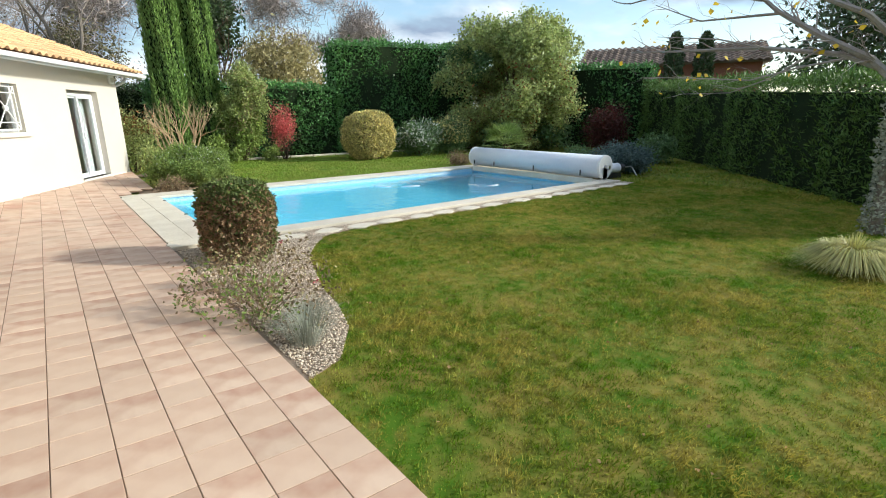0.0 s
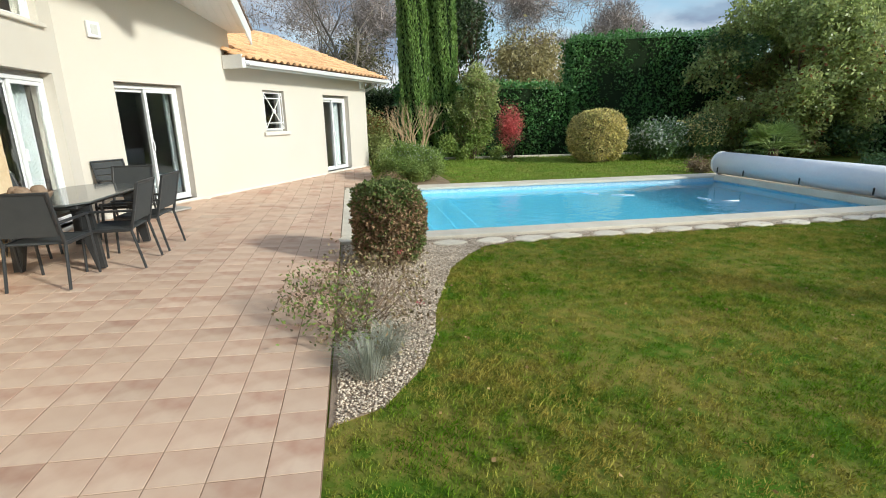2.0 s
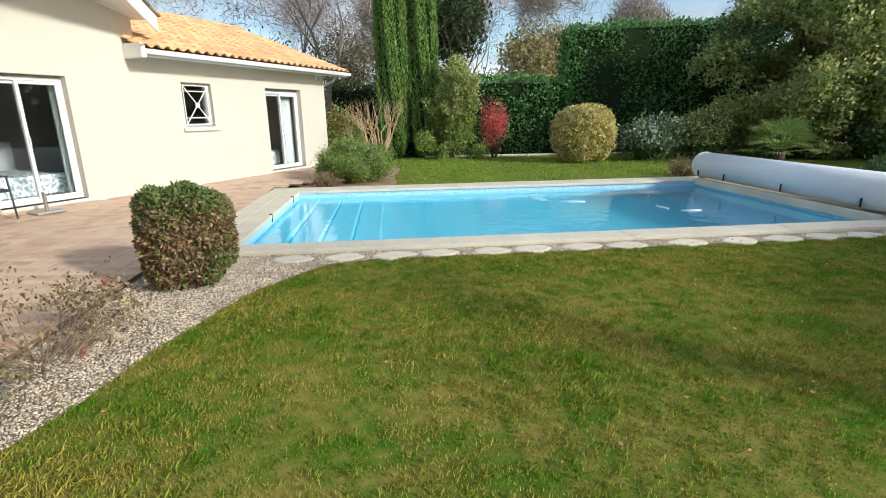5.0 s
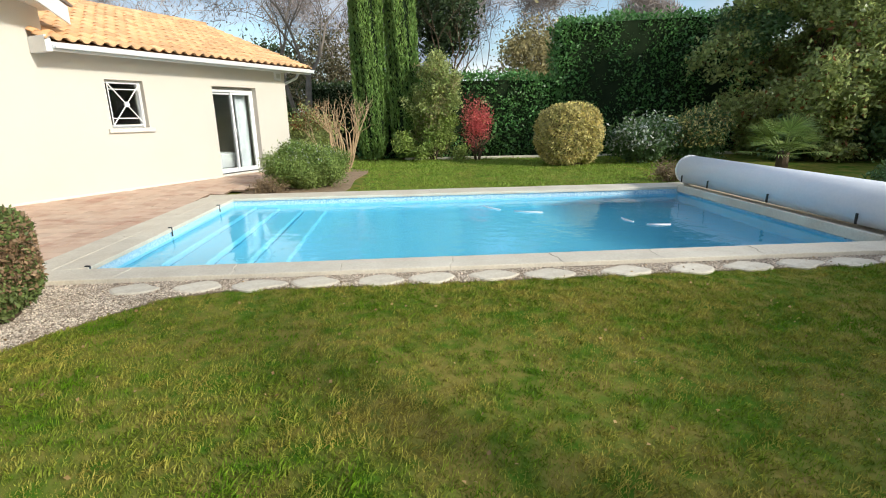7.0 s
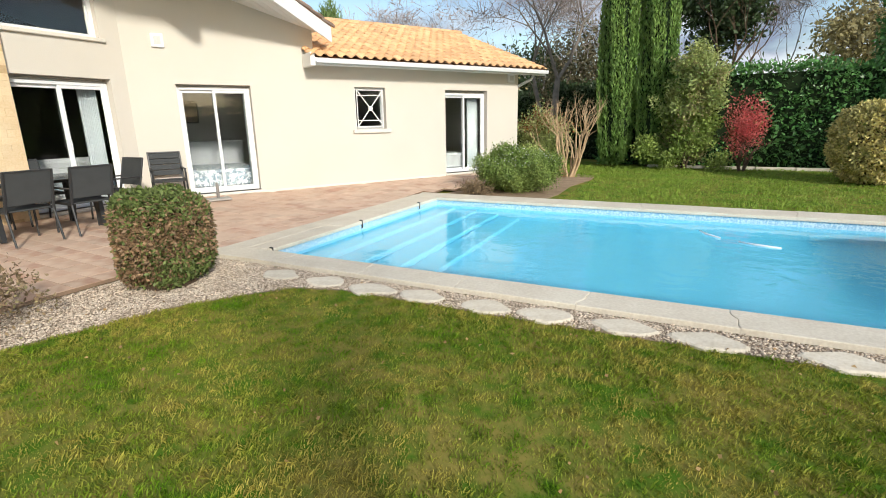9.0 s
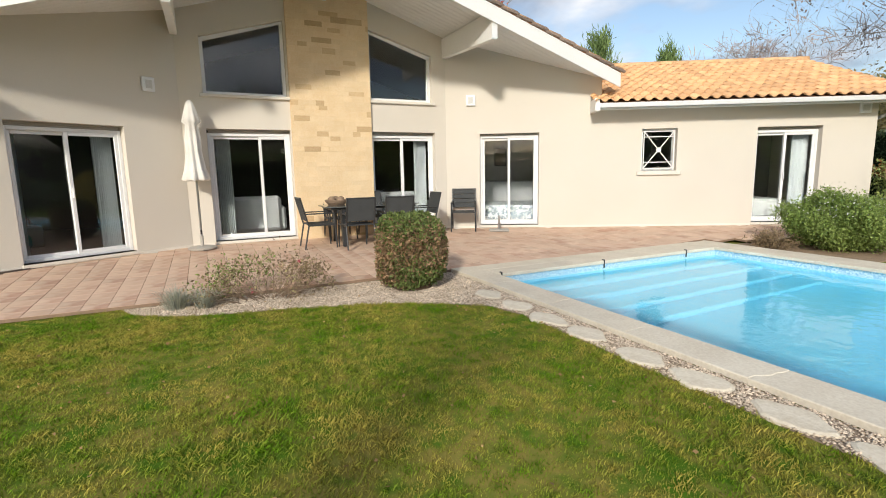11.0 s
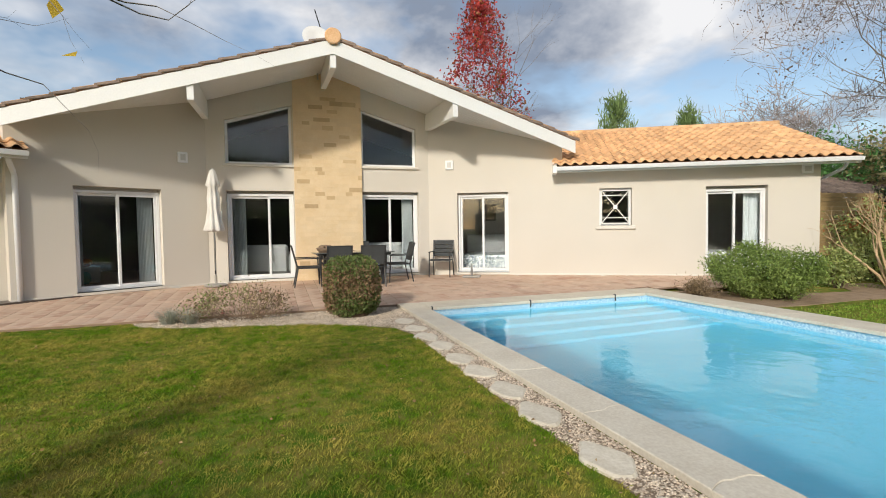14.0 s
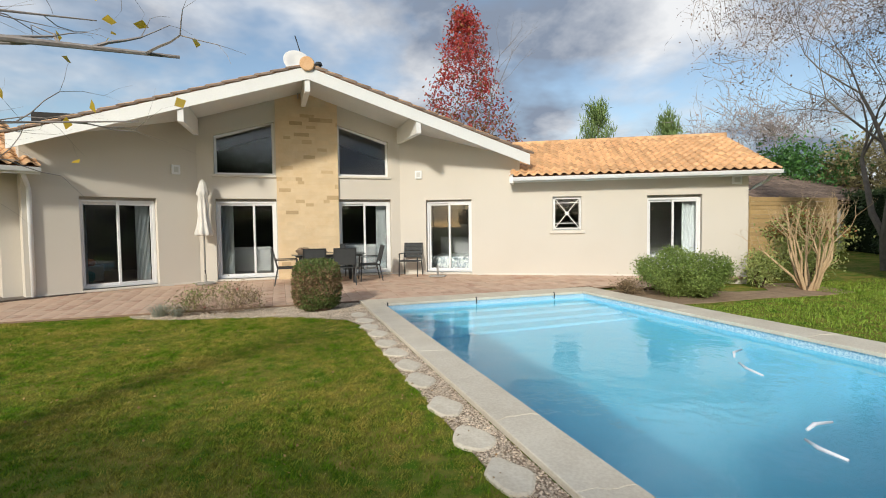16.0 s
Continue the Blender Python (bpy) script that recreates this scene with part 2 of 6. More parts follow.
L_SPRUCE = leaf("blue_spruce_needle", (0.085, 0.14, 0.13), (0.14, 0.20, 0.19), 0.35)
L_DARK = leaf("dark_evergreen_leaf", (0.04, 0.07, 0.03), (0.075, 0.115, 0.045), 0.45, 0.4)
L_WHITE = leaf("white_blossom", (0.70, 0.72, 0.68), (0.55, 0.58, 0.52), 0.2)
L_PINE = leaf("pine_needle", (0.15, 0.24, 0.08), (0.26, 0.35, 0.13), 0.4)
L_PALM = leaf("palm_leaf", (0.22, 0.32, 0.09), (0.32, 0.4, 0.14), 0.4)
L_GINKGO = leaf("yellow_ginkgo_leaf", (0.68, 0.50, 0.05), (0.60, 0.40, 0.04), 0.25, trans=0.45)
L_TAN = leaf("withered_leaf", (0.30, 0.22, 0.13), (0.22, 0.16, 0.09), 0.4)
L_LITTER = leaf("fallen_leaf", (0.50, 0.34, 0.14), (0.34, 0.20, 0.09), 0.5)
L_STRAW = leaf("straw_blade", (0.58, 0.53, 0.22), (0.40, 0.42, 0.14), 0.35)
L_BUD = leaf("brown_seed_leaf", (0.36, 0.28, 0.24), (0.26, 0.19, 0.16), 0.4)
L_PINK = leaf("pink_rose_petal", (0.55, 0.12, 0.14), (0.45, 0.10, 0.12), 0.2)
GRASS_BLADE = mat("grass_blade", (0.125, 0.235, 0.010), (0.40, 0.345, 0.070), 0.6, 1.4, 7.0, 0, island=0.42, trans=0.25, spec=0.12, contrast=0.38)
# same grass for the back lawn, its sunlit brightness put into the colour
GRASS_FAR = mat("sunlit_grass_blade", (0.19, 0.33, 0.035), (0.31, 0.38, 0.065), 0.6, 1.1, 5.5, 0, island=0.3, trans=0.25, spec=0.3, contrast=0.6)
LAWN = mat("lawn", (0.075, 0.155, 0.012), (0.25, 0.21, 0.05), 0.95, 1.7, 8.0, 0.5, contrast=0.38, spec=0.1)


def glass_mat(name, tint, rough=0.0, ior=1.5):
    m = bpy.data.materials.new(name)
    m.use_nodes = True
    p = m.node_tree.nodes["Principled BSDF"]
    p.inputs["Base Color"].default_value = (*tint, 1)
    p.inputs["Roughness"].default_value, p.inputs["IOR"].default_value = rough, ior
    p.inputs["Transmission Weight"].default_value = 1.0
    return m


GLASS = glass_mat("window_glass", (0.86, 0.90, 0.90))
WATER = glass_mat("pool_water", (0.80, 0.95, 1.0), 0.0, 1.33)
wnn, wll = WATER.node_tree.nodes, WATER.node_tree.links
rip = wnn.new("ShaderNodeTexNoise")
rip.inputs["Scale"].default_value, rip.inputs["Detail"].default_value = 3.5, 3
rco = wnn.new("ShaderNodeTexCoord")
wll.new(rco.outputs["Object"], rip.inputs[0])
rbp = wnn.new("ShaderNodeBump")
rbp.inputs["Strength"].default_value, rbp.inputs["Distance"].default_value = 0.22, 0.05
wll.new(rip.outputs[0], rbp.inputs["Height"])
wll.new(rbp.outputs[0], wnn["Principled BSDF"].inputs["Normal"])


# ---------------------------------------------------------------- mesh helpers
class Shape:
    """Collects vertices and faces of one mesh."""

    def __init__(self):
        self.v, self.f = [], []

    def add(self, verts, faces, m=None):
        k = len(self.v)
        self.v += [tuple(m @ Vector(p)) if m else tuple(p) for p in verts]
        self.f += [tuple(k + i for i in f) for f in faces]
        return self

    def box(self, x0, x1, y0, y1, z0, z1, b=0.0, m=None):
        c, h = ((x0 + x1) / 2, (y0 + y1) / 2, (z0 + z1) / 2), (abs(x1 - x0) / 2, abs(y1 - y0) / 2, abs(z1 - z0) / 2)
        if b <= 0:
            vs = [(c[0] + h[0] * sx, c[1] + h[1] * sy, c[2] + h[2] * sz) for sx in (-1, 1) for sy in (-1, 1) for sz in (-1, 1)]
            return self.add(vs, [(0, 1, 3, 2), (4, 6, 7, 5), (0, 4, 5, 1), (2, 3, 7, 6), (0, 2, 6, 4), (1, 5, 7, 3)], m)
        b = min(b, min(h) * 0.9)
        vs, idx = [], {}
        for sx in (-1, 1):
            for sy in (-1, 1):
                for sz in (-1, 1):
                    s = (sx, sy, sz)
                    for a in range(3):
                        idx[s, a] = len(vs)
                        vs.append(tuple(c[i] + s[i] * (h[i] if i == a else h[i] - b) for i in range(3)))
        fs = []
        for a in range(3):
            o = [i for i in range(3) if i != a]
            for s in (-1, 1):
                q = []
                for t in ((-1, -1), (1, -1), (1, 1), (-1, 1)):
                    k = [0, 0, 0]
                    k[a], k[o[0]], k[o[1]] = s, t[0], t[1]
                    q.append(idx[tuple(k), a])
                fs.append(tuple(q if (s > 0) == (a != 1) else q[::-1]))
        for a in range(3):
            o = [i for i in range(3) if i != a]
            for s0 in (-1, 1):
                for s1 in (-1, 1):
                    k0, k1 = [0, 0, 0], [0, 0, 0]
                    k0[o[0]] = k1[o[0]] = s0
                    k0[o[1]] = k1[o[1]] = s1
                    k0[a], k1[a] = -1, 1
                    k0, k1 = tuple(k0), tuple(k1)
                    fs.append((idx[k0, o[0]], idx[k1, o[0]], idx[k1, o[1]], idx[k0, o[1]]))
        for sx in (-1, 1):
            for sy in (-1, 1):
                for sz in (-1, 1):
                    s = (sx, sy, sz)
                    fs.append((idx[s, 0], idx[s, 1], idx[s, 2]))
        return self.add(vs, fs, m)

    def prism(self, poly, y0, y1, m=None):
        """A polygon of (x, z) pushed from y0 to y1."""
        n = len(poly)
        vs = [(x, y0, z) for x, z in poly] + [(x, y1, z) for x, z in poly]
        fs = [tuple(range(n)), tuple(range(2 * n - 1, n - 1, -1))] + [(i, n + i, n + (i + 1) % n, (i + 1) % n) for i in range(n)]
        return self.add(vs, fs, m)

    def slab(self, poly, z0, z1, m=None):
        """A polygon of (x, y) pushed from z0 to z1."""
        n = len(poly)
        vs = [(x, y, z0) for x, y in poly] + [(x, y, z1) for x, y in poly]
        fs = [tuple(range(n))[::-1], tuple(range(n, 2 * n))] + [(i, (i + 1) % n, n + (i + 1) % n, n + i) for i in range(n)]
        return self.add(vs, fs, m)

    def tube(self, points, radii, n=6, m=None, caps=True):
        points = [Vector(p) for p in points]
        if not hasattr(radii, "__len__"):
            radii = [radii] * len(points)
        vs, fs = [], []
        for i, p in enumerate(points):
            d = (points[min(i + 1, len(points) - 1)] - points[max(i - 1, 0)]).normalized()
            a = d.cross(Vector((0, 0, 1)) if abs(d.z) < 0.9 else Vector((1, 0, 0))).normalized()
            b = d.cross(a)
            vs += [tuple(p + radii[i] * (a * math.cos(2 * math.pi * k / n) + b * math.sin(2 * math.pi * k / n))) for k in range(n)]
        for i in range(len(points) - 1):
            fs += [(i * n + k, i * n + (k + 1) % n, (i + 1) * n + (k + 1) % n, (i + 1) * n + k) for k in range(n)]
        if caps:
            fs += [tuple(range(n))[::-1], tuple((len(points) - 1) * n + k for k in range(n))]
        return self.add(vs, fs, m)

    def lathe(self, profile, n=16, m=None, wave=None):
        """Profile of (radius, z) turned round z."""
        vs, fs = [], []
        for r, z in profile:
            for k in range(n):
                a = 2 * math.pi * k / n
                q = r * (wave(a, z) if wave else 1)
                vs.append((q * math.cos(a), q * math.sin(a), z))
        for i in range(len(profile) - 1):
            fs += [(i * n + k, i * n + (k + 1) % n, (i + 1) * n + (k + 1) % n, (i + 1) * n + k) for k in range(n)]
        fs += [tuple(range(n))[::-1], tuple((len(profile) - 1) * n + k for k in range(n))]
        return self.add(vs, fs, m)

    def data(self, name, material, smooth=False):
        me = bpy.data.meshes.new(name)
        me.from_pydata(self.v, [], self.f)
        me.materials.append(material)
        if smooth:
            me.polygons.foreach_set("use_smooth", [True] * len(me.polygons))
        me.update()
        b = bmesh.new()
        b.from_mesh(me)
        bmesh.ops.recalc_face_normals(b, faces=b.faces)
        b.to_mesh(me)
        b.free()
        return me


def part(name, shape, material, parent=None, label="", smooth=False, m=None):
    """One mesh object, under its thing if one is given."""
    ob = new(name, shape.data(name, material, smooth) if isinstance(shape, Shape) else shape)
    if parent:
        ob.parent = parent
    if m:
        ob.matrix_basis = m
    return tagged(ob, label)


def thing(name, m, label, category, group="", kind=""):
    ob = new(name)
    ob.matrix_basis = m
    ob.empty_display_size = 0.1
    return tagged(ob, label, category, group, kind)


def setting(name, shape, material, label, category="", m=None, smooth=False, parent=None):
    return tagged(part(name, shape, material, parent, "", smooth, m), label, category, "", "structure")


def quads_mesh(name, corners, material):
    """A mesh of loose quads from an array (n, 4, 3)."""
    n = len(corners)
    me = bpy.data.meshes.new(name)
    me.vertices.add(4 * n)
    me.vertices.foreach_set("co", np.asarray(corners, np.float32).ravel())
    me.loops.add(4 * n)
    me.loops.foreach_set("vertex_index", np.arange(4 * n, dtype=np.int32))
    me.polygons.add(n)
    me.polygons.foreach_set("loop_start", np.arange(0, 4 * n, 4, dtype=np.int32))
    me.polygons.foreach_set("loop_total", np.full(n, 4, np.int32))
    me.materials.append(material)
    me.update(calc_edges=True)
    return me


def leaf_quads(points, size, rng, narrow=0.5, up=0.0, out=None):
    """A diamond leaf at each point, turned at random, or leaning towards out."""
    n = len(points)
    a = rng.normal(size=(n, 3))
    a[:, 2] += up
    if out is not None:
        a += out
    a /= np.linalg.norm(a, axis=1)[:, None] + 1e-9
    b = np.cross(a, rng.normal(size=(n, 3)))
    b /= np.linalg.norm(b, axis=1)[:, None] + 1e-9
    s = size * rng.uniform(0.6, 1.35, (n, 1))
    c = np.cross(a, b) * s * 0.12
    p = np.asarray(points)
    return np.stack([p, p + a * s * 0.5 + b * s * narrow * 0.5 + c, p + a * s, p + a * s * 0.5 - b * s * narrow * 0.5 + c], 1)


def clumps(rng, centre, radii, n_clump, n_leaf, spread, squash=1.0, floor=None, power=0.35):
    """Leaf points in clumps over an uneven rounded crown."""
    d = rng.normal(size=(n_clump, 3))
    d /= np.linalg.norm(d, axis=1)[:, None]
    bumpy = 0.82 + 0.22 * np.sin(3 * d[:, 0] + 5 * d[:, 1] + centre[0]) * np.cos(4 * d[:, 2] + 2 * d[:, 0] + centre[1]) + rng.uniform(-0.06, 0.06, n_clump)
    c = np.array(centre) + d * np.array(radii) * (bumpy * rng.uniform(0.05, 1, n_clump) ** power)[:, None]
    p = np.repeat(c, n_leaf, 0) + rng.normal(size=(n_clump * n_leaf, 3)) * spread * np.array([1, 1, squash])
    if floor is not None:
        p = p[p[:, 2] > floor]
    return p


def branches(shape, rng, p, d, length, radius, depth, sides=5, spread=0.6, lift=0.15, kids=(2, 4), tips=None, shrink=0.68, bend=0.12):
    """A limb that bends, tapers and forks; tips collects where the last twigs end."""
    pts, rad = [Vector(p)], [radius]
    d = Vector(d).normalized()
    steps = 3 if depth > 1 else 2
    nodes = []
    for i in range(steps):
        d = (d + Vector(rng.normal(size=3)) * bend + Vector((0, 0, lift * 0.3))).normalized()
        pts.append(pts[-1] + d * length / steps)
        rad.append(radius * (1 - 0.45 * (i + 1) / steps))
        nodes.append((pts[-1], d.copy(), rad[-1]))
    shape.tube(pts, rad, max(3, sides), caps=depth > 2)
    if depth == 0:
        if tips is not None:
            tips.append(tuple(pts[-1]))
        return
    for k in range(rng.integers(kids[0], kids[1] + 1)):
        q, dd, r = nodes[-1] if k < 2 else nodes[rng.integers(0, len(nodes))]
        side = Vector(rng.normal(size=3))
        side = (side - side.dot(dd) * dd).normalized()
        nd = (dd + side * spread * rng.uniform(0.6, 1.3) + Vector((0, 0, lift))).normalized()
        branches(shape, rng, q, nd, length * shrink * rng.uniform(0.8, 1.2), r * 0.68, depth - 1, sides - (1 if depth > 2 else 0), spread, lift, kids, tips, shrink, bend)

# ---------------------------------------------------------------- plan
GROUND = -0.05
POOL = (1.87, 10.95, 7.42, 12.10)      # water's edge: x0, x1, y0, y1
COP = (1.225, 11.45, 7.06, 12.68)       # coping's outer edge
C30, S30 = math.cos(radians(30)), 0.5
MID = 6.22                             # the gable's axis
R_O, L_O, M_X = Vector((-2.274, 9.577, 0)), Vector((-0.89, 0.48, 0)), -2.66
WALL_R = Matrix.Translation(R_O) @ Matrix.Rotation(radians(60), 4, "Z")
WALL_M = Matrix.Translation((M_X, 3.53, 0)) @ Matrix.Rotation(radians(90), 4, "Z")
WALL_L = Matrix.Translation(L_O) @ Matrix.Rotation(radians(120), 4, "Z")
BASE = 0.14


def soffit(y):
    return 5.22 - 0.314 * abs(y - MID)


def terrace_z(x, y):
    """The paving falls from the house to the pool and the lawn."""
    d_r = (x - R_O.x) * C30 - (y - R_O.y) * S30
    d_l = (x - L_O.x) * C30 + (y - L_O.y) * S30
    return max(0.0, BASE * max(1 - max(x - M_X, 0) / 3.8, 1 - max(d_r, 0) / 2.0 if y > 8 else 0, 1 - max(d_l, 0) / 2.0 if y < 4 else 0))


# ---------------------------------------------------------------- ground and pool
g = Shape()
FAR = 400
x0, x1, y0, y1 = POOL
hx0, hx1, hy0, hy1 = x0 - 0.1, x1 + 0.1, y0 - 0.1, y1 + 0.1
g.add([(-FAR, -FAR, GROUND), (FAR, -FAR, GROUND), (FAR, FAR, GROUND), (-FAR, FAR, GROUND),
       (hx0, hy0, GROUND), (hx1, hy0, GROUND), (hx1, hy1, GROUND), (hx0, hy1, GROUND)],
      [(0, 1, 5, 4), (1, 2, 6, 5), (2, 3, 7, 6), (3, 0, 4, 7)])
setting("ground", g, LAWN, "mown autumn lawn, green with yellowed patches", "lawn")

shell = Shape()
WATER_Z, DEEP = -0.13, -1.10
shell.box(x0 - 0.2, x1 + 0.2, y0 - 0.2, y1 + 0.2, DEEP - 0.2, DEEP)
shell.box(x0 - 0.2, x0, y0 - 0.2, y1 + 0.2, DEEP, -0.22)
shell.box(x1, x1 + 0.2, y0 - 0.2, y1 + 0.2, DEEP, -0.22)
shell.box(x0, x1, y0 - 0.2, y0, DEEP, -0.22)
shell.box(x0, x1, y1, y1 + 0.2, DEEP, -0.22)
pool = thing("swimming_pool", Matrix.Identity(4), "rectangular swimming pool with light blue liner and steps", "pool", kind="structure")
part("liner", shell, LINER, pool, "light blue pool liner")
band = Shape()
for a in ((x0 - 0.2, x0 - 0.002, y0 - 0.2, y1 + 0.2), (x1 + 0.002, x1 + 0.2, y0 - 0.2, y1 + 0.2), (x0, x1, y0 - 0.2, y0 - 0.002), (x0, x1, y1 + 0.002, y1 + 0.2)):
    band.box(*a, -0.22, -0.044)
part("frieze", band, LINER_BAND, pool, "pale mosaic waterline frieze")
for k, (a, z) in enumerate(((0.45, -0.34), (0.90, -0.54), (1.35, -0.74), (1.8, -0.92))):
    st = Shape().box(x0 + (a - 0.45), x0 + a, y0 + 0.002, y1 - 0.002, DEEP + 0.002, z, 0.03)
    part("step", st, LINER, pool)
water = tagged(new("water", quads_mesh("water", np.array([[(x0, y0, WATER_Z), (x1, y0, WATER_Z), (x1, y1, WATER_Z), (x0, y1, WATER_Z)]]), WATER)), "clear blue pool water, slightly rippled", "water", kind="structure")
water.visible_shadow = False

# coping slabs, rounded on the water side
coping = thing("pool_coping", Matrix.Identity(4), "pale sandstone coping round the pool", "coping", kind="structure")
rng = np.random.default_rng(5)


def joint_shift(e, q):
    return e + 0.030 * math.sin(7.3 * e + 9.0 * q) + 0.012 * math.sin(31 * q + 5 * e)


def slab_piece(ax, bx, ay, by):
    """One cast slab; its ends run a little askew, so that the joints wander like cracks."""
    s, n = Shape(), 6
    along_x = bx - ax > by - ay
    (p0, p1), (q0, q1) = ((ax, bx), (ay, by)) if along_x else ((ay, by), (ax, bx))
    top = rng.uniform(0.006, 0.010)
    ends = []
    for e in (p0 + 0.001, p1 - 0.001):
        ends.append([(joint_shift(e, q0 + (q1 - q0) * i / n), q0 + 0.0006 + (q1 - q0 - 0.0012) * i / n) for i in range(n + 1)])
    rim = ends[0] + ends[1][::-1]
    if not along_x:
        rim = [(b, a) for a, b in rim][::-1]
    m = len(rim)
    cx, cy = (ax + bx) / 2, (ay + by) / 2
    ins = [(x + (0.006 if x < cx else -0.006), y + (0.006 if y < cy else -0.006)) for x, y in rim]
    s.add([(x, y, -0.042) for x, y in rim] + [(x, y, top - 0.006) for x, y in rim] + [(x, y, top) for x, y in ins],
          [tuple(range(m))[::-1], tuple(range(2 * m, 3 * m))] + [(r * m + i, r * m + (i + 1) % m, (r + 1) * m + (i + 1) % m, (r + 1) * m + i) for r in (0, 1) for i in range(m)])
    part("slab", s, COPING, coping)


def runs(a, b, step=1.0):
    n = max(1, round((b - a) / step))
    return [(a + (b - a) * i / n, a + (b - a) * (i + 1) / n) for i in range(n)]


for a, b in runs(COP[0], COP[1], 1.2):
    slab_piece(a, b, COP[2], y0 + 0.03)
    slab_piece(a, b, y1 - 0.03, COP[3])
for a, b in runs(y0 + 0.03, y1 - 0.03, 1.5):
    slab_piece(COP[0], 1.555, a, b)
    slab_piece(1.555, x0 + 0.03, a, b)
    slab_piece(x1 - 0.03, COP[1], a, b)
# near-black bedding strips under the slabs
bed = Shape()
for a in ((COP[0] + .02, COP[1] - .02, COP[2] + .02, y0 - .21), (COP[0] + .02, COP[1] - .02, y1 + .21, COP[3] - .02), (COP[0] + .02, x0 - .21, y0 - .21, y1 + .21), (x1 + .21, COP[1] - .02, y0 - .21, y1 + .21)):
    bed.box(*a, GROUND - 0.02, -0.043)
part("bedding", bed, DARK_JOINT, coping, "dark joint under the slabs")

# black hooks along the water's edge
for k, (hx, hy, ang) in enumerate([(x0, 7.52, 0), (x0, 9.43, 0), (x0, 11.31, 0)] + [(x1 - 0.0, y, 180) for y in (8.0, 9.6, 11.2)]):
    h = Shape().box(-0.02, 0.035, -0.012, 0.012, 0.010, 0.025, 0.004).box(0.02, 0.035, -0.012, 0.012, -0.11, 0.02, 0.004)
    tagged(part("cover_hook", h, BLACK, m=pose(hx, hy, 0, 0, 0, ang)), "small black plastic hook on the coping edge", "hook", "pool cover hooks")

# floating sections of the cleaner's hose
for run in (((6.70, 11.20), (6.78, 10.98), (6.95, 10.79)), ((7.16, 10.62), (7.36, 10.50), (7.62, 10.43)), ((8.74, 9.80), (8.72, 9.62), (8.78, 9.45)), ((8.90, 9.26), (9.04, 9.20), (9.24, 9.20))):
    fl = Shape().tube([(hx, hy, WATER_Z + 0.006) for hx, hy in run], [0.010, 0.018, 0.012], 8)
    tagged(part("hose_float", fl, SLAT_WHITE, smooth=True), "white cleaner hose section drifting on the pool", "hose", "drifting hose sections")

# ---------------------------------------------------------------- pool cover roller
RX, RZ, RR = 11.22, 0.33, 0.285
roll = thing("pool_cover_roller", pose(RX, 0, 0), "rolled white slatted pool cover on its roller", "pool cover")
spiral = Shape()
prof = []
for k in range(56):
    a = 2 * math.pi * k / 56
    prof.append((RR + (0.006 if k % 2 else 0)) * Vector((math.cos(a), math.sin(a), 0)))
vs = [(p.x, y, RZ + p.y) for y in (7.42, 12.22) for p in prof]
n = len(prof)
spiral.add(vs, [tuple(range(n)), tuple(range(2 * n - 1, n - 1, -1))] + [(i, (i + 1) % n, n + (i + 1) % n, n + i) for i in range(n)])
part("rolled_slats", spiral, SLAT_WHITE, roll, smooth=True)
for y in (7.36, 12.22):
    e = Shape().tube([(0, y, RZ), (0, y + 0.06, RZ)], [0.30, 0.30], 36)
    e.box(-0.10, 0.10, y, y + 0.06, 0.009, RZ, 0.01)
    part("end_bracket", e, WHITE, roll, smooth=False)
hubs = Shape().tube([(0, 7.24, RZ), (0, 7.36, RZ)], [0.05, 0.06], 16)
part("axle", hubs, STEEL, roll, "steel axle")
apron = Shape().box(-0.32, -0.28, 7.5, 12.1, -0.10, 0.05, 0.01)
part("apron", apron, COPING, roll)
for y in (7.9, 9.5, 11.1, 12.0):
    part("strap", Shape().box(-0.30, -0.275, y, y + 0.03, 0.10, 0.24, 0.006), BLACK, roll, "black strap")
win = thing("cover_winder", pose(12.0, 7.62, 0), "small white roller with black motor and chrome crank", "winder")
part("drum", Shape().tube([(-0.45, 0.18, 0.22), (0.25, 0.05, 0.22)], 0.13, 24), SLAT_WHITE, win, smooth=True)
part("motor", Shape().tube([(0.25, 0.05, 0.22), (0.42, 0.02, 0.22)], 0.10, 20), BLACK, win, "black motor housing")
part("crank", Shape().tube([(0.42, 0.02, 0.22), (0.75, -0.04, 0.23), (0.72, -0.1, 0.2), (0.55, -0.35, 0.02)], 0.018, 8), STEEL, win, "chrome crank handle")
part("foot", Shape().box(-0.4, 0.4, 0.0, 0.2, GROUND, 0.10, 0.02), BLACK, win)

# ---------------------------------------------------------------- house walls


def wall_shape(length, top, openings, thick=0.32, start=0.0, low=GROUND):
    """A wall along x, its outer face at y = 0; openings as (s0, s1, z0, top at s0, top at s1)."""
    s = Shape()
    cuts = sorted({start, length, *[c for o in openings for c in o[:2]], *[c for c in top if start < c < length]})
    line = sorted(top.items())

    def height(q):
        return float(np.interp(q, [a for a, _ in line], [b for _, b in line]))

    for a, b in zip(cuts, cuts[1:]):
        inside = sorted((o for o in openings if o[0] < b - 1e-6 and o[1] > a + 1e-6), key=lambda o: o[2])
        za, zb = low, low
        for o in inside:
            s.prism([(a, za), (b, zb), (b, o[2]), (a, o[2])], 0, thick)
            za, zb = (float(np.interp(q, o[:2], o[3:5])) for q in (a, b))
        e = 1e-4
        s.prism([(a, za), (b, zb), (b, height(b - e)), (a, height(a + e))], 0, thick)
    return s


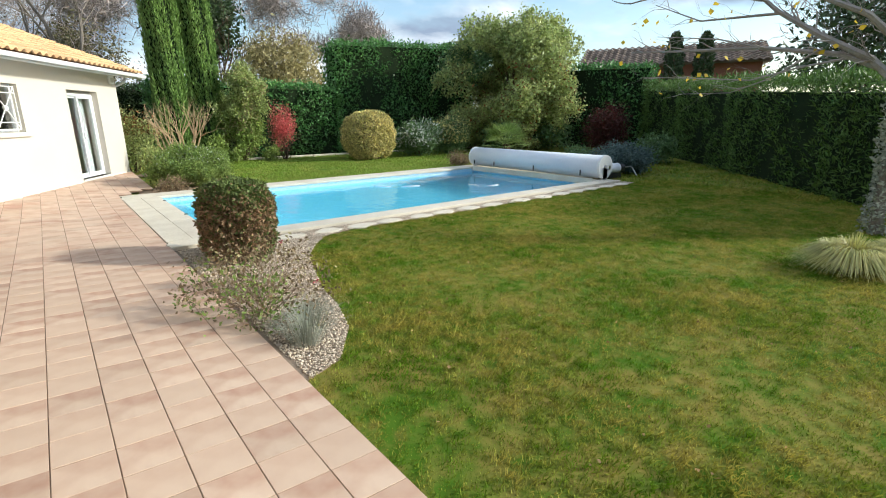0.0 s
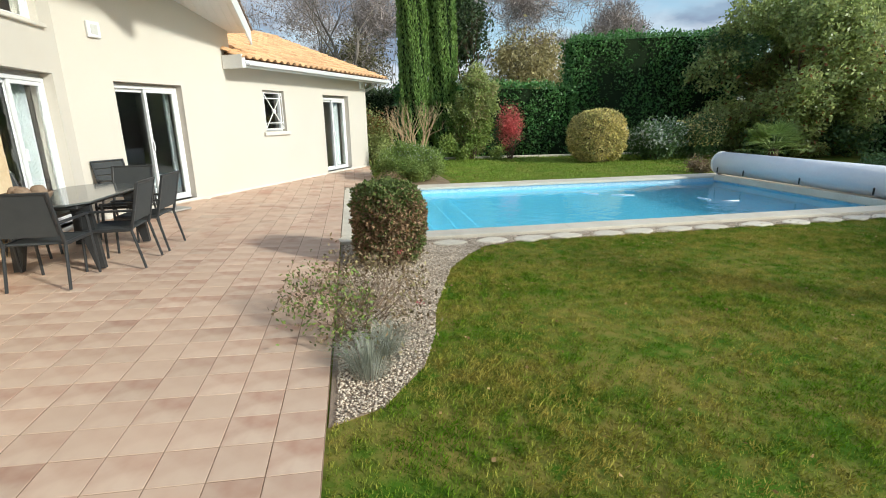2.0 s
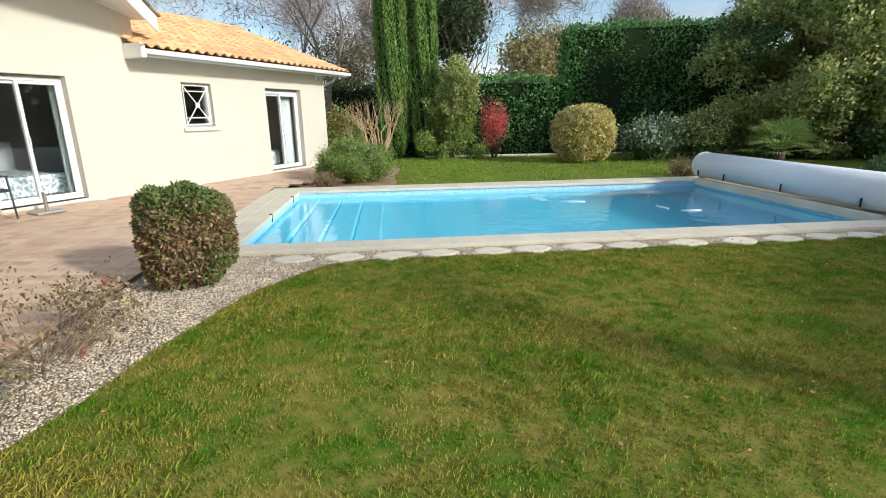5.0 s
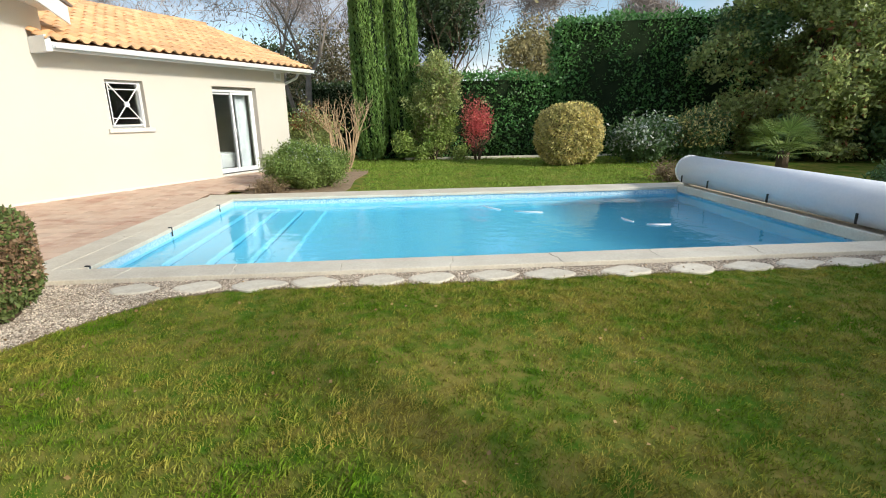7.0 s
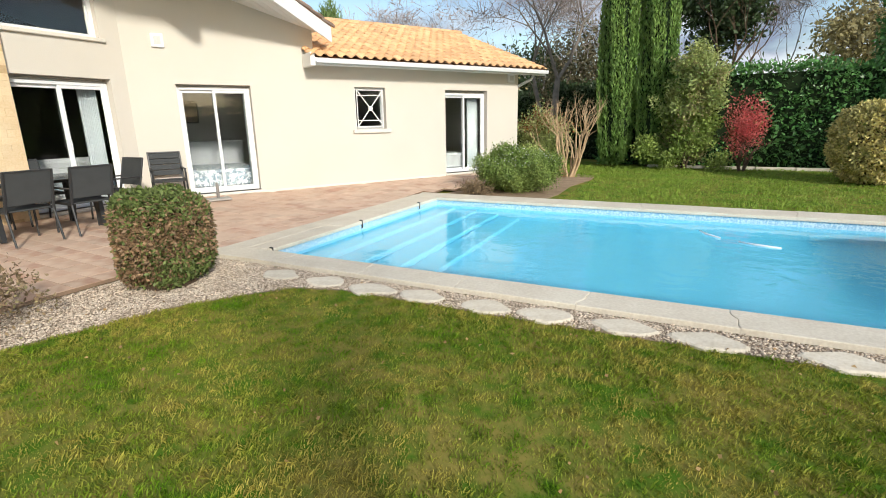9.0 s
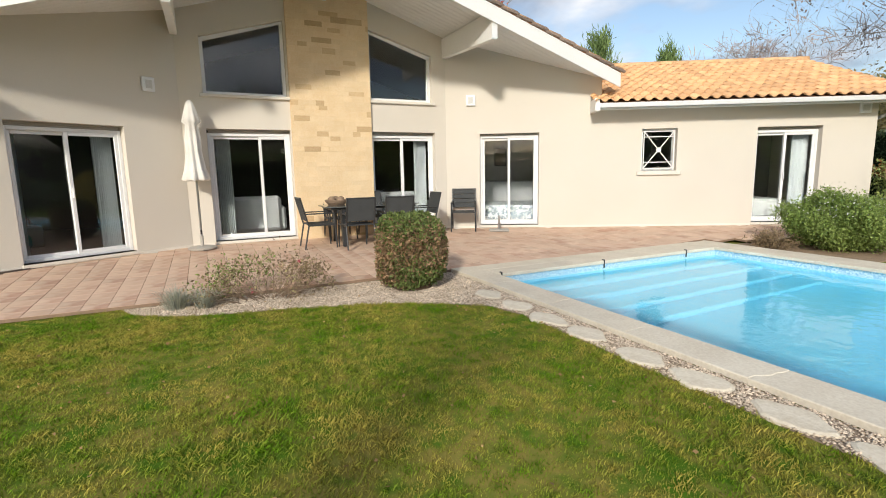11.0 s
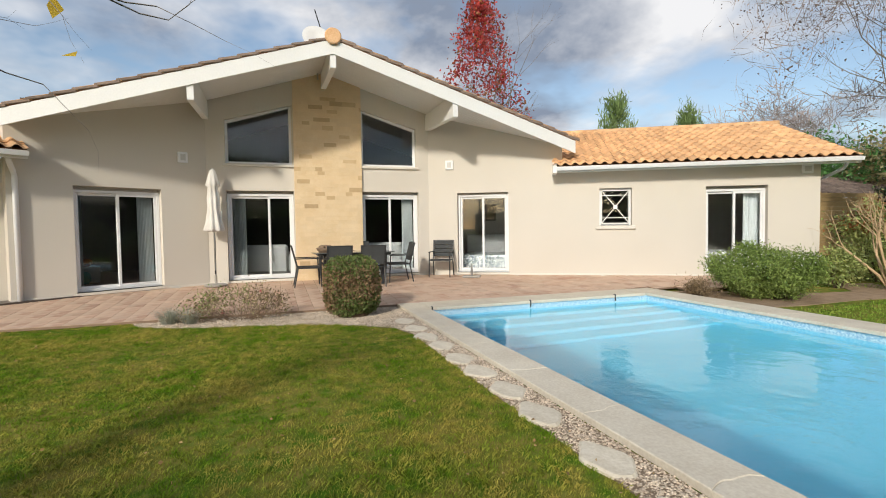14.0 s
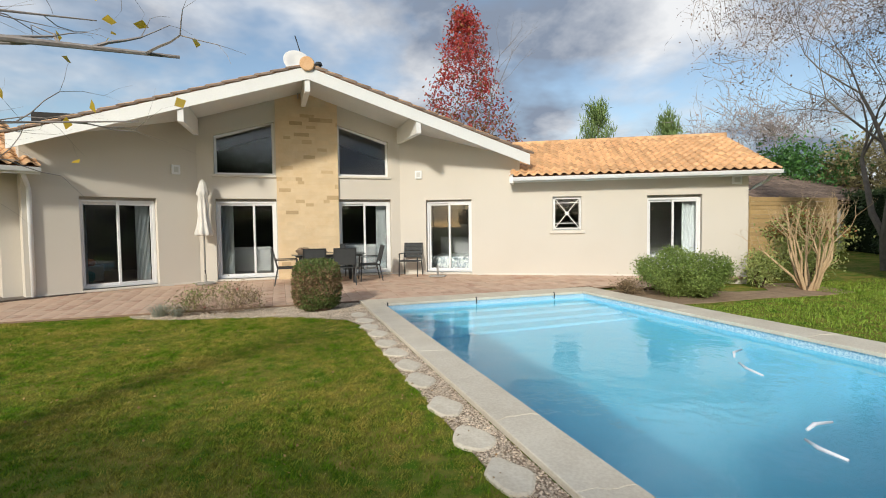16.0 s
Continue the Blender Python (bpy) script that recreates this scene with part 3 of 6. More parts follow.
DOOR_A = (0.98, 2.55, BASE + 0.06, 2.30, 2.30)
DOOR_B = (0.41, 1.93, BASE + 0.06, 2.33, 2.33)
DOOR_C = (3.60, 5.10, BASE + 0.06, 2.33, 2.33)
DOOR_D = (0.0, 1.34, BASE + 0.06, 2.29, 2.29)
DOOR_E = (6.06, 7.41, BASE + 0.06, 2.29, 2.29)
WIN_S = (3.60, 4.37, 1.38, 2.31, 2.31)
GW_L = (0.41, 1.91, 2.96, 3.97, 4.40)
GW_R = (3.60, 5.04, 2.98, 4.40, 3.98)

R_END = 8.5
# the right wall: under the gable's slope, then low under the wing's eaves
sR = {q: soffit(R_O.y + C30 * q) for q in (-0.95, 2.70)}
sR[2.701] = 2.80
sR[R_END] = 2.80
setting("wall_east", wall_shape(R_END, sR, [DOOR_D, WIN_S, DOOR_E], start=-0.775), RENDER, "cream rendered wall of the bedroom wing", "wall", WALL_R)
M_LEN = 5.38
sM = {-0.16: soffit(3.37), MID - 3.53: soffit(MID), M_LEN + 0.16: soffit(3.53 + M_LEN + 0.16)}
setting("wall_gable", wall_shape(M_LEN + 0.16, sM, [DOOR_B, DOOR_C, GW_L, GW_R], start=-0.16), RENDER, "cream rendered gable wall", "wall", WALL_M)
L_LEN = 3.525
sL = {0: soffit(0.48), L_LEN: soffit(3.53)}
setting("wall_west", wall_shape(L_LEN, sL, [DOOR_A]), RENDER, "cream rendered wall beside the living room", "wall", WALL_L)
end = Shape().box(R_END - 0.32, R_END, 0.32, 8.0, GROUND, 2.8)
end.prism([(0.0, 2.8), (3.6, 4.25), (7.2, 2.8)], R_END - 0.32, R_END, Matrix(((0, 1, 0, 0), (1, 0, 0, 0), (0, 0, 1, 0), (0, 0, 0, 1))))
setting("wall_wing_end", end, RENDER, "cream rendered end wall of the wing", "wall", WALL_R)

for nm, W, a, b, skip in (("plinth_r", WALL_R, -0.77, R_END, [DOOR_D, DOOR_E]), ("plinth_m", WALL_M, 0.0, M_LEN, [(1.95, 3.6)]), ("plinth_l", WALL_L, 0, L_LEN, [])):
    p = Shape()
    cuts = [a] + [c for o in skip for c in o[:2]] + [b]
    for q0, q1 in zip(cuts, cuts[1:]):
        p.box(q0 + 0.002, q1 - 0.002, -0.022, -0.002, 0.0, BASE + 0.045, 0.004)
    setting("baseboard", p, PLINTH, "whitish rendered plinth strip along the wall foot", "plinth", W)

# stone pillar
pil = thing("stone_pillar", WALL_M @ pose(1.95, 0, 0), "yellow dressed-stone chimney breast on the gable wall", "pillar", kind="structure")
PIL_W, PIL_D = 1.645, 0.07
core = Shape().prism([(0, 0), (PIL_W, 0), (PIL_W, soffit(7.13)), (MID - 5.48, soffit(MID) - 0.01), (0, soffit(5.48))], -PIL_D + 0.0025, -0.003)
part("mortar", core, MORTAR, pil)

# ---------------------------------------------------------------- doors and windows


def bars(s, x0, x1, z0, z1, w, y0, y1, b=0.006):
    s.box(x0, x0 + w, y0, y1, z0, z1, b)
    s.box(x1 - w, x1, y0, y1, z0, z1, b)
    s.box(x0 + w, x1 - w, y0, y1, z0, z0 + w, b)
    s.box(x0 + w, x1 - w, y0, y1, z1 - w, z1, b)
    return s


def glazed_door(name, W, o, label, shutter=0.07, slide=True, curtain=(), at=0.5):
    s0, s1, z0, z1 = o[:4]
    t = thing(name, W @ pose(s0, 0.13, z0), label, "door", kind="structure")
    w, h = s1 - s0, z1 - z0
    part("door_frame", bars(Shape(), 0.003, w - 0.003, 0.003, h - shutter, 0.055, 0.0, 0.10), PVC, t)
    if shutter:
        sh = Shape()
        for k in range(2):
            sh.box(0.02, w - 0.02, 0.02 + 0.006 * k, 0.05, h - shutter + 0.036 * k, h - shutter + 0.034 * (k + 1), 0.006)
        part("roller_shutter", sh, SHUTTER, t, "grey roller shutter drawn up")
    mid = w * at
    for k, (a, b, y) in enumerate(((0.055, mid + 0.03, 0.055), (mid - 0.03, w - 0.055, 0.012))):
        sash = part("sash", bars(Shape(), a, b, 0.055, h - shutter - 0.055, 0.055, y, y + 0.038), PVC, t)
        pane = part("pane", Shape().box(a + 0.05, b - 0.05, y + 0.014, y + 0.022, 0.105, h - shutter - 0.105), GLASS, sash)
        pane.visible_shadow = False
    part("handle", Shape().box(mid - 0.012, mid + 0.012, -0.03, 0.012, h * 0.45, h * 0.45 + 0.16, 0.006), PVC, t, "white handle")
    part("threshold", Shape().box(-0.02, w + 0.02, -0.17, 0.10, -0.055, 0.0, 0.008), PLINTH, t)
    for a, b in curtain:
        c = Shape()
        nn = 40
        top = [(a + (b - a) * i / nn, 0.24 + 0.03 * math.sin(i * 1.6), 0) for i in range(nn + 1)]
        vs = [(x, y, 0.02) for x, y, _ in top] + [(x, y, h - 0.05) for x, y, _ in top] + [(x, y + 0.012, 0.02) for x, y, _ in top] + [(x, y + 0.012, h - 0.05) for x, y, _ in top]
        m1 = nn + 1
        fs = [(i, i + 1, m1 + i + 1, m1 + i) for i in range(nn)] + [(2 * m1 + i + 1, 2 * m1 + i, 3 * m1 + i, 3 * m1 + i + 1) for i in range(nn)]
        c.add(vs, fs)
        tagged(part("curtain", c, CURTAIN, smooth=True, m=t.matrix_basis.copy()), "pale sheer curtain hanging inside the door", "curtain", "door curtains")
    return t


glazed_door("door_1", WALL_L, DOOR_A, "white sliding glass door with two panes", curtain=((0.02, 0.2), (1.2, 1.5)))
glazed_door("door_2", WALL_M, DOOR_B, "white sliding glass door beside the stone pillar", curtain=((0.05, 0.4),), at=0.62)
glazed_door("door_3", WALL_M, DOOR_C, "white sliding glass door with a drawn-back curtain", curtain=((1.12, 1.42),))
glazed_door("door_4", WALL_R, DOOR_D, "white double glass door of a bedroom", shutter=0.04, curtain=((0.02, 0.09), (1.25, 1.32)))
glazed_door("door_5", WALL_R, DOOR_E, "white glass door with a sheer curtain", curtain=((0.95, 1.3),))


def gable_window(name, o):
    s0, s1, z0, za, zb = o
    t = thing(name, WALL_M @ pose(0, 0.10, 0), "sloping white-framed gable window", "window", kind="structure")
    q = [(s0, z0), (s1, z0), (s1, zb), (s0, za)]
    f = Shape()
    w = 0.06
    inner = [(s0 + w, z0 + w), (s1 - w, z0 + w), (s1 - w, zb - w * 1.05), (s0 + w, za - w * 1.05)]
    for i in range(4):
        j = (i + 1) % 4
        f.prism([q[i], q[j], inner[j], inner[i]], 0.0, 0.08)
    part("window_frame", f, PVC, t)
    p = part("pane", Shape().prism(inner, 0.035, 0.045), GLASS, t)
    p.visible_shadow = False
    part("window_sill", Shape().box(s0 - 0.06, s1 + 0.06, -0.16, 0.0, z0 - 0.06, z0 - 0.002, 0.01), PLINTH, t)


gable_window("window_1", GW_L)
gable_window("window_2", GW_R)

s0, s1, z0, z1 = WIN_S[:4]
w3 = thing("window_3", WALL_R @ pose(s0, 0.12, z0), "small square window behind a white ornamental grille", "window", kind="structure")
ww, hh = s1 - s0, z1 - z0
part("window_frame", bars(Shape(), 0.003, ww - 0.003, 0.003, hh - 0.003, 0.06, 0.0, 0.08), PVC, w3)
p = part("pane", Shape().box(0.06, ww - 0.06, 0.035, 0.045, 0.06, hh - 0.06), GLASS, w3)
p.visible_shadow = False
part("window_sill", Shape().box(-0.09, ww + 0.09, -0.18, 0.0, -0.09, -0.003, 0.012), PLINTH, w3)
gr = Shape()
bars(gr, 0.05, ww - 0.05, 0.05, hh - 0.05, 0.02, -0.09, -0.07, 0.004)
cx, cz = ww / 2, hh / 2
for sx in (-1, 1):
    for sz in (-1, 1):
        gr.tube([(cx + sx * (ww / 2 - 0.06), -0.08, cz + sz * (hh / 2 - 0.06)), (cx, -0.08, cz)], 0.012, 6)
gr.box(0.05, ww - 0.05, -0.088, -0.072, hh * 0.80, hh * 0.80 + 0.018)
gr.box(0.05, ww - 0.05, -0.088, -0.072, hh * 0.20, hh * 0.20 + 0.018)
gr.tube([(cx, -0.10, cz), (cx, -0.06, cz)], 0.055, 12)
part("grille", gr, WHITE, w3, "white wrought grille with crossing bars")

for W, s, z in ((WALL_R, -0.20, 3.03), (WALL_L, L_LEN - 0.52, 3.03)):
    v = thing("wall_vent", W @ pose(s, 0, z), "square white ventilation grille on the wall", "vent", "wall vents")
    part("housing", Shape().box(-0.105, 0.105, -0.05, -0.001, -0.12, 0.12, 0.012), PVC, v)
    part("louvre", Shape().box(-0.055, 0.055, -0.058, -0.05, -0.07, 0.07, 0.004), LOUVRE, v, "pale grey louvre panel")
v = thing("wall_vent", WALL_R @ pose(8.22, 0, 2.63), "square white ventilation grille under the eaves", "vent", "wall vents")
part("housing", Shape().box(-0.12, 0.12, -0.05, -0.001, -0.11, 0.11, 0.012), PVC, v)
part("louvre", Shape().box(-0.07, 0.07, -0.058, -0.05, -0.06, 0.06, 0.004), LOUVRE, v, "pale grey louvre panel")

# ---------------------------------------------------------------- roofs
VX = -0.50
roof = thing("roof_main", Matrix.Identity(4), "low-pitched gable roof with white bargeboards and clay tiles", "roof", kind="structure")
Y_L, Y_R = 0.44, 12.0
for nm, ya, yb in (("slope_west", Y_L, MID), ("slope_east", MID, Y_R)):
    za, zb = soffit(ya), soffit(yb)
    s = Shape()
    s.add([(VX, ya, za), (VX, yb, zb), (-13, yb, zb), (-13, ya, za), (VX, ya, za + 0.05), (VX, yb, zb + 0.05), (-13, yb, zb + 0.05), (-13, ya, za + 0.05)],
          [(0, 3, 2, 1), (4, 5, 6, 7), (0, 1, 5, 4), (2, 3, 7, 6), (1, 2, 6, 5), (0, 4, 7, 3)])
    part(nm, s, WHITE, roof, "white boarded soffit")
    bed = Shape().add([(VX + 0.03, ya - 0.01, za + 0.054), (VX + 0.03, yb, zb + 0.054), (-13, yb, zb + 0.054), (-13, ya - 0.01, za + 0.054), (VX + 0.03, ya - 0.01, za + 0.09), (VX + 0.03, yb, zb + 0.09), (-13, yb, zb + 0.09), (-13, ya - 0.01, za + 0.09)],
                      [(0, 3, 2, 1), (4, 5, 6, 7), (0, 1, 5, 4), (2, 3, 7, 6), (1, 2, 6, 5), (0, 4, 7, 3)])
    part("tile_bed", bed, ROOF_BED, roof)
    b = Shape().prism([(ya, za - 0.24), (yb, zb - 0.24), (yb, zb + 0.05), (ya, za + 0.05)], VX + 0.002, VX + 0.032, Matrix(((0, 1, 0, 0), (1, 0, 0, 0), (0, 0, 1, 0), (0, 0, 0, 1))))
    part("bargeboard", b, WHITE, roof, "white painted bargeboard")
    # thin soffit boards
    nb = 14
    bd = Shape()
    for k in range(nb):
        xx = VX - 0.01 - 0.15 * k
        bd.add([(xx, ya + 0.01, za - 0.012), (xx, yb, zb - 0.012), (xx - 0.14, yb, zb - 0.012), (xx - 0.14, ya + 0.01, za - 0.012), (xx, ya + 0.01, za - 0.002), (xx, yb, zb - 0.002), (xx - 0.14, yb, zb - 0.002), (xx - 0.14, ya + 0.01, za - 0.002)],
               [(0, 3, 2, 1), (4, 5, 6, 7), (0, 1, 5, 4), (2, 3, 7, 6), (1, 2, 6, 5), (0, 4, 7, 3)])
    part("soffit_boards", bd, WHITE, roof)
for y in (3.545, MID, 8.895):
    z = soffit(y)
    s = Shape().prism([(VX - 0.005, z - 0.02), (VX - 0.005, z - 0.50), (VX - 0.02, z - 0.52), (VX - 2.3, z - 0.52 + (0.14 if y == MID else 0.1)), (VX - 2.3, z - 0.02)], y - 0.06, y + 0.06)
    part("purlin_end", s, WHITE, roof, "white painted purlin end")


def roof_tile(width=0.225, length=0.42, thick=0.016, lift=0.054):
    """A canal tile: an arch beside a shallow trough, running up along y."""
    n = 7
    prof = []
    for i in range(n):
        u = i / (n - 1)
        z = lift * math.sin(math.pi * u / 0.62) if u < 0.62 else -0.012 * math.sin(math.pi * (u - 0.62) / 0.38)
        prof.append((width * 1.04 * u, z))
    s = Shape()
    vs = []
    for y, dz in ((0, 0.03), (length, 0.0)):
        vs += [(x, y, z + dz) for x, z in prof] + [(x, y, z + dz - thick) for x, z in prof]
    fs = []
    for i in range(n - 1):
        fs += [(i, i + 1, 2 * n + i + 1, 2 * n + i), (n + i + 1, n + i, 3 * n + i, 3 * n + i + 1), (i + 1, i, n + i, n + i + 1)]
    return s.add(vs, fs)


TILE_ME = roof_tile().data("roof_tile", ROOF_TILE, True)
TILE_SHAPE = roof_tile()
TW, TL = 0.225, 0.37
# the wing roof, in the right wall's frame: eave at y = -0.50, ridge at y = 3.6
EAVE_Y, EAVE_Z, RIDGE_Y, RIDGE_Z = -0.50, 2.86, 3.6, 4.36
PITCH = math.atan2(RIDGE_Z - EAVE_Z, RIDGE_Y - EAVE_Y)


def wing(name, W, a, b, label):
    t = thing(name, W, label, "roof", kind="structure")
    for k, (ya, za, yb, zb) in enumerate(((EAVE_Y, EAVE_Z, RIDGE_Y, RIDGE_Z), (RIDGE_Y * 2 - EAVE_Y, EAVE_Z, RIDGE_Y, RIDGE_Z))):
        s = Shape().add([(a, ya, za - 0.08), (b, ya, za - 0.08), (b, yb, zb - 0.08), (a, yb, zb - 0.08), (a, ya, za - 0.03), (b, ya, za - 0.03), (b, yb, zb - 0.03), (a, yb, zb - 0.03)],
                        [(0, 3, 2, 1), (4, 5, 6, 7), (0, 1, 5, 4), (2, 3, 7, 6), (1, 2, 6, 5), (0, 4, 7, 3)])
        part("deck", s, ROOF_BED, t)
    so = Shape().box(a, b, EAVE_Y + 0.02, -0.002, 2.76, 2.775)
    part("soffit", so, WHITE, t, "white eaves soffit")
    fa = Shape().box(a, b, EAVE_Y - 0.005, EAVE_Y + 0.02, 2.68, 2.83, 0.004)
    part("fascia", fa, WHITE, t, "white fascia board")
    gt = Shape()
    prof = [(0.0, 0.0), (-0.02, -0.07), (-0.10, -0.075), (-0.125, -0.01), (-0.13, 0.005), (-0.118, 0.005), (-0.095, -0.06), (-0.03, -0.058), (-0.012, 0.0)]
    vs = [(x, EAVE_Y - 0.007 + y, 2.80 + z) for x in (a, b) for y, z in prof]
    n = len(prof)
    gt.add(vs, [(i, (i + 1) % n, n + (i + 1) % n, n + i) for i in range(n)] + [tuple(range(n)), tuple(range(2 * n - 1, n - 1, -1))])
    part("gutter", gt, PVC, t, "white gutter")
    part("eaves_box_end", Shape().box(a - 0.10, a - 0.002, EAVE_Y - 0.01, -0.01, 2.67, 2.93, 0.006), WHITE, t, "white boxed end of the eaves")
    return t


wing_r = wing("roof_wing", WALL_R, 2.55, 9.04, "low-pitched orange clay tile roof over the bedroom wing")
MIRROR_L = Matrix.Translation(L_O) @ Matrix.Rotation(radians(120), 4, "Z")
wing_l = wing("roof_wing_left", MIRROR_L, -6.5, 0.25, "orange clay tile roof over the covered porch")

rd = Shape()
for k in range(17):
    a = 2.3 + 0.40 * k
    rd.tube([(a, RIDGE_Y, RIDGE_Z - 0.03), (a + 0.43, RIDGE_Y, RIDGE_Z - 0.015)], [0.115, 0.105], 12)
part("ridge_tiles", rd, ROOF_REST, wing_r, smooth=True)

# tiles along the gable's verge, and its round ridge stop
vt = Shape()
sl = math.atan(0.314)
for sgn in (-1, 1):
    for k in range(17):
        for col in range(3):
            d = k * 0.355
            y = MID + sgn * (5.87 - d * math.cos(sl))
            z = soffit(MID + 5.87) + 0.10 + d * math.sin(sl)
            ang = 180 if sgn > 0 else 0
            m = pose(VX + 0.05 - 0.225 * col - (0.225 if sgn < 0 else 0), y, z, 0, 0, 0) @ Matrix.Rotation(radians(ang), 4, "Z") @ Matrix.Rotation(sl, 4, "X")
            vt.add(TILE_SHAPE.v, TILE_SHAPE.f, m)
# stepped verge caps, their shade painted as a dark brown colour
vc = Shape()
for sgn in (-1, 1):
    for k in range(17):
        d = k * 0.355
        m = pose(VX + 0.03, MID + sgn * (5.87 - d * math.cos(sl)), soffit(MID + 5.87) + 0.075 + d * math.sin(sl)) @ Matrix.Rotation(radians(180 if sgn > 0 else 0), 4, "Z") @ Matrix.Rotation(sl - radians(5.5), 4, "X")
        vc.box(-0.03, 0.03, -0.02, 0.39, 0.012, 0.062, 0.01, m)
part("verge_caps", vc, OLD_ROOF_AND_SHADE, roof, "stepped verge tiles, given a dark colour for shade")
part("verge_tiles", vt, ROOF_REST, roof, smooth=True)
rg = Shape().tube([(VX + 0.08, MID, 5.34), (-12, MID, 5.34)], 0.13, 14)
part("ridge_tiles", rg, ROOF_REST, roof, smooth=True)
part("ridge_stop", Shape().tube([(VX + 0.08, MID, 5.32), (VX + 0.11, MID, 5.32)], [0.17, 0.15], 20), ROOF_REST, roof, "round clay ridge stop")

# downpipes
dp = Shape().tube([(9.0, -0.42, 2.74), (8.95, -0.38, 2.62), (8.72, -0.12, 2.45), (8.56, -0.06, 2.35), (8.56, -0.06, 0.05)], 0.04, 10)
tagged(part("downpipe", dp, PVC, m=WALL_R @ pose(0, 0.35, 0), smooth=True), "white downpipe at the wing's corner", "downpipe")
dp = Shape().tube([(-0.02, -0.42, 2.74), (0.02, -0.35, 2.62), (0.10, -0.07, 2.50), (0.12, -0.055, 2.4), (0.12, -0.055, 0.12)], 0.045, 10)
tagged(part("downpipe", dp, PVC, m=WALL_L, smooth=True), "white downpipe on the corner of the wall", "downpipe")

# porch at the house's left end: recessed wall, post
po = Shape().box(-6.5, -0.002, 2.4, 2.7, GROUND, 2.75)
setting("wall_porch", po, RENDER, "shaded cream wall at the back of the porch", "wall", WALL_L)
po = Shape().box(-0.32, 0, 0.325, 2.4, GROUND, 2.75)
setting("wall_porch_side", po, RENDER, "shaded cream side wall of the porch", "wall", WALL_L)
po = Shape().box(-3.6, -3.3, 0.0, 0.3, GROUND, 2.75, 0.01)
setting("porch_post", po, RENDER, "cream rendered porch post", "post", WALL_L)
po = Shape().box(-6.5, -0.325, 0.0, 2.4, 2.70, 2.755)
setting("ceiling_porch", po, WHITE, "white porch ceiling", "ceiling", WALL_L)

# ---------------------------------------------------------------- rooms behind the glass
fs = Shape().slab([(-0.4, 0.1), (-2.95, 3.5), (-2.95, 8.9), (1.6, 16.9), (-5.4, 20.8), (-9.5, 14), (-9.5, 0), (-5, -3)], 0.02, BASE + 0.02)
setting("floor", fs, ROOM_FLOOR, "tiled indoor floor, darkened in colour for indoor shade", "floor")
# the living room's gloom is in these surfaces' colour
setting("wall_inner_back", Shape().box(-8.2, -8.0, -2, 14.5, 0, 5.4), ROOM_SHADE, "back wall of the living room, indoor shade put into its colour", "wall")
setting("ceiling_living", Shape().box(-8.0, -3.0, 0, 12.4, 2.72, 2.78), ROOM_SHADE, "living room ceiling, indoor shade put into its colour", "ceiling")
setting("wall_inner_east", Shape().box(-0.55, -0.45, 0.33, 5.0, 0, 2.72), ROOM, "grey partition of the bedroom", "wall", WALL_R)
setting("wall_inner_bedroom", Shape().box(-0.45, 2.9, 3.1, 3.2, 0, 2.75), ROOM, "grey painted bedroom wall", "wall", WALL_R)
setting("wall_inner_mid", Shape().box(2.9, 3.0, 0.33, 5, 0, 2.75), ROOM, "grey partition between rooms", "wall", WALL_R)
setting("wall_inner_mid_2", Shape().box(4.9, 5.0, 0.33, 5, 0, 2.75), ROOM, "grey partition between rooms", "wall", WALL_R)
setting("wall_inner_wing", Shape().box(3.0, 8.2, 3.3, 3.4, 0, 2.75), ROOM, "grey painted back wall of the wing", "wall", WALL_R)
setting("ceiling_wing", Shape().box(-0.45, 8.2, 0.33, 7.8, 2.76, 2.79), ROOM, "white bedroom ceiling", "ceiling", WALL_R)

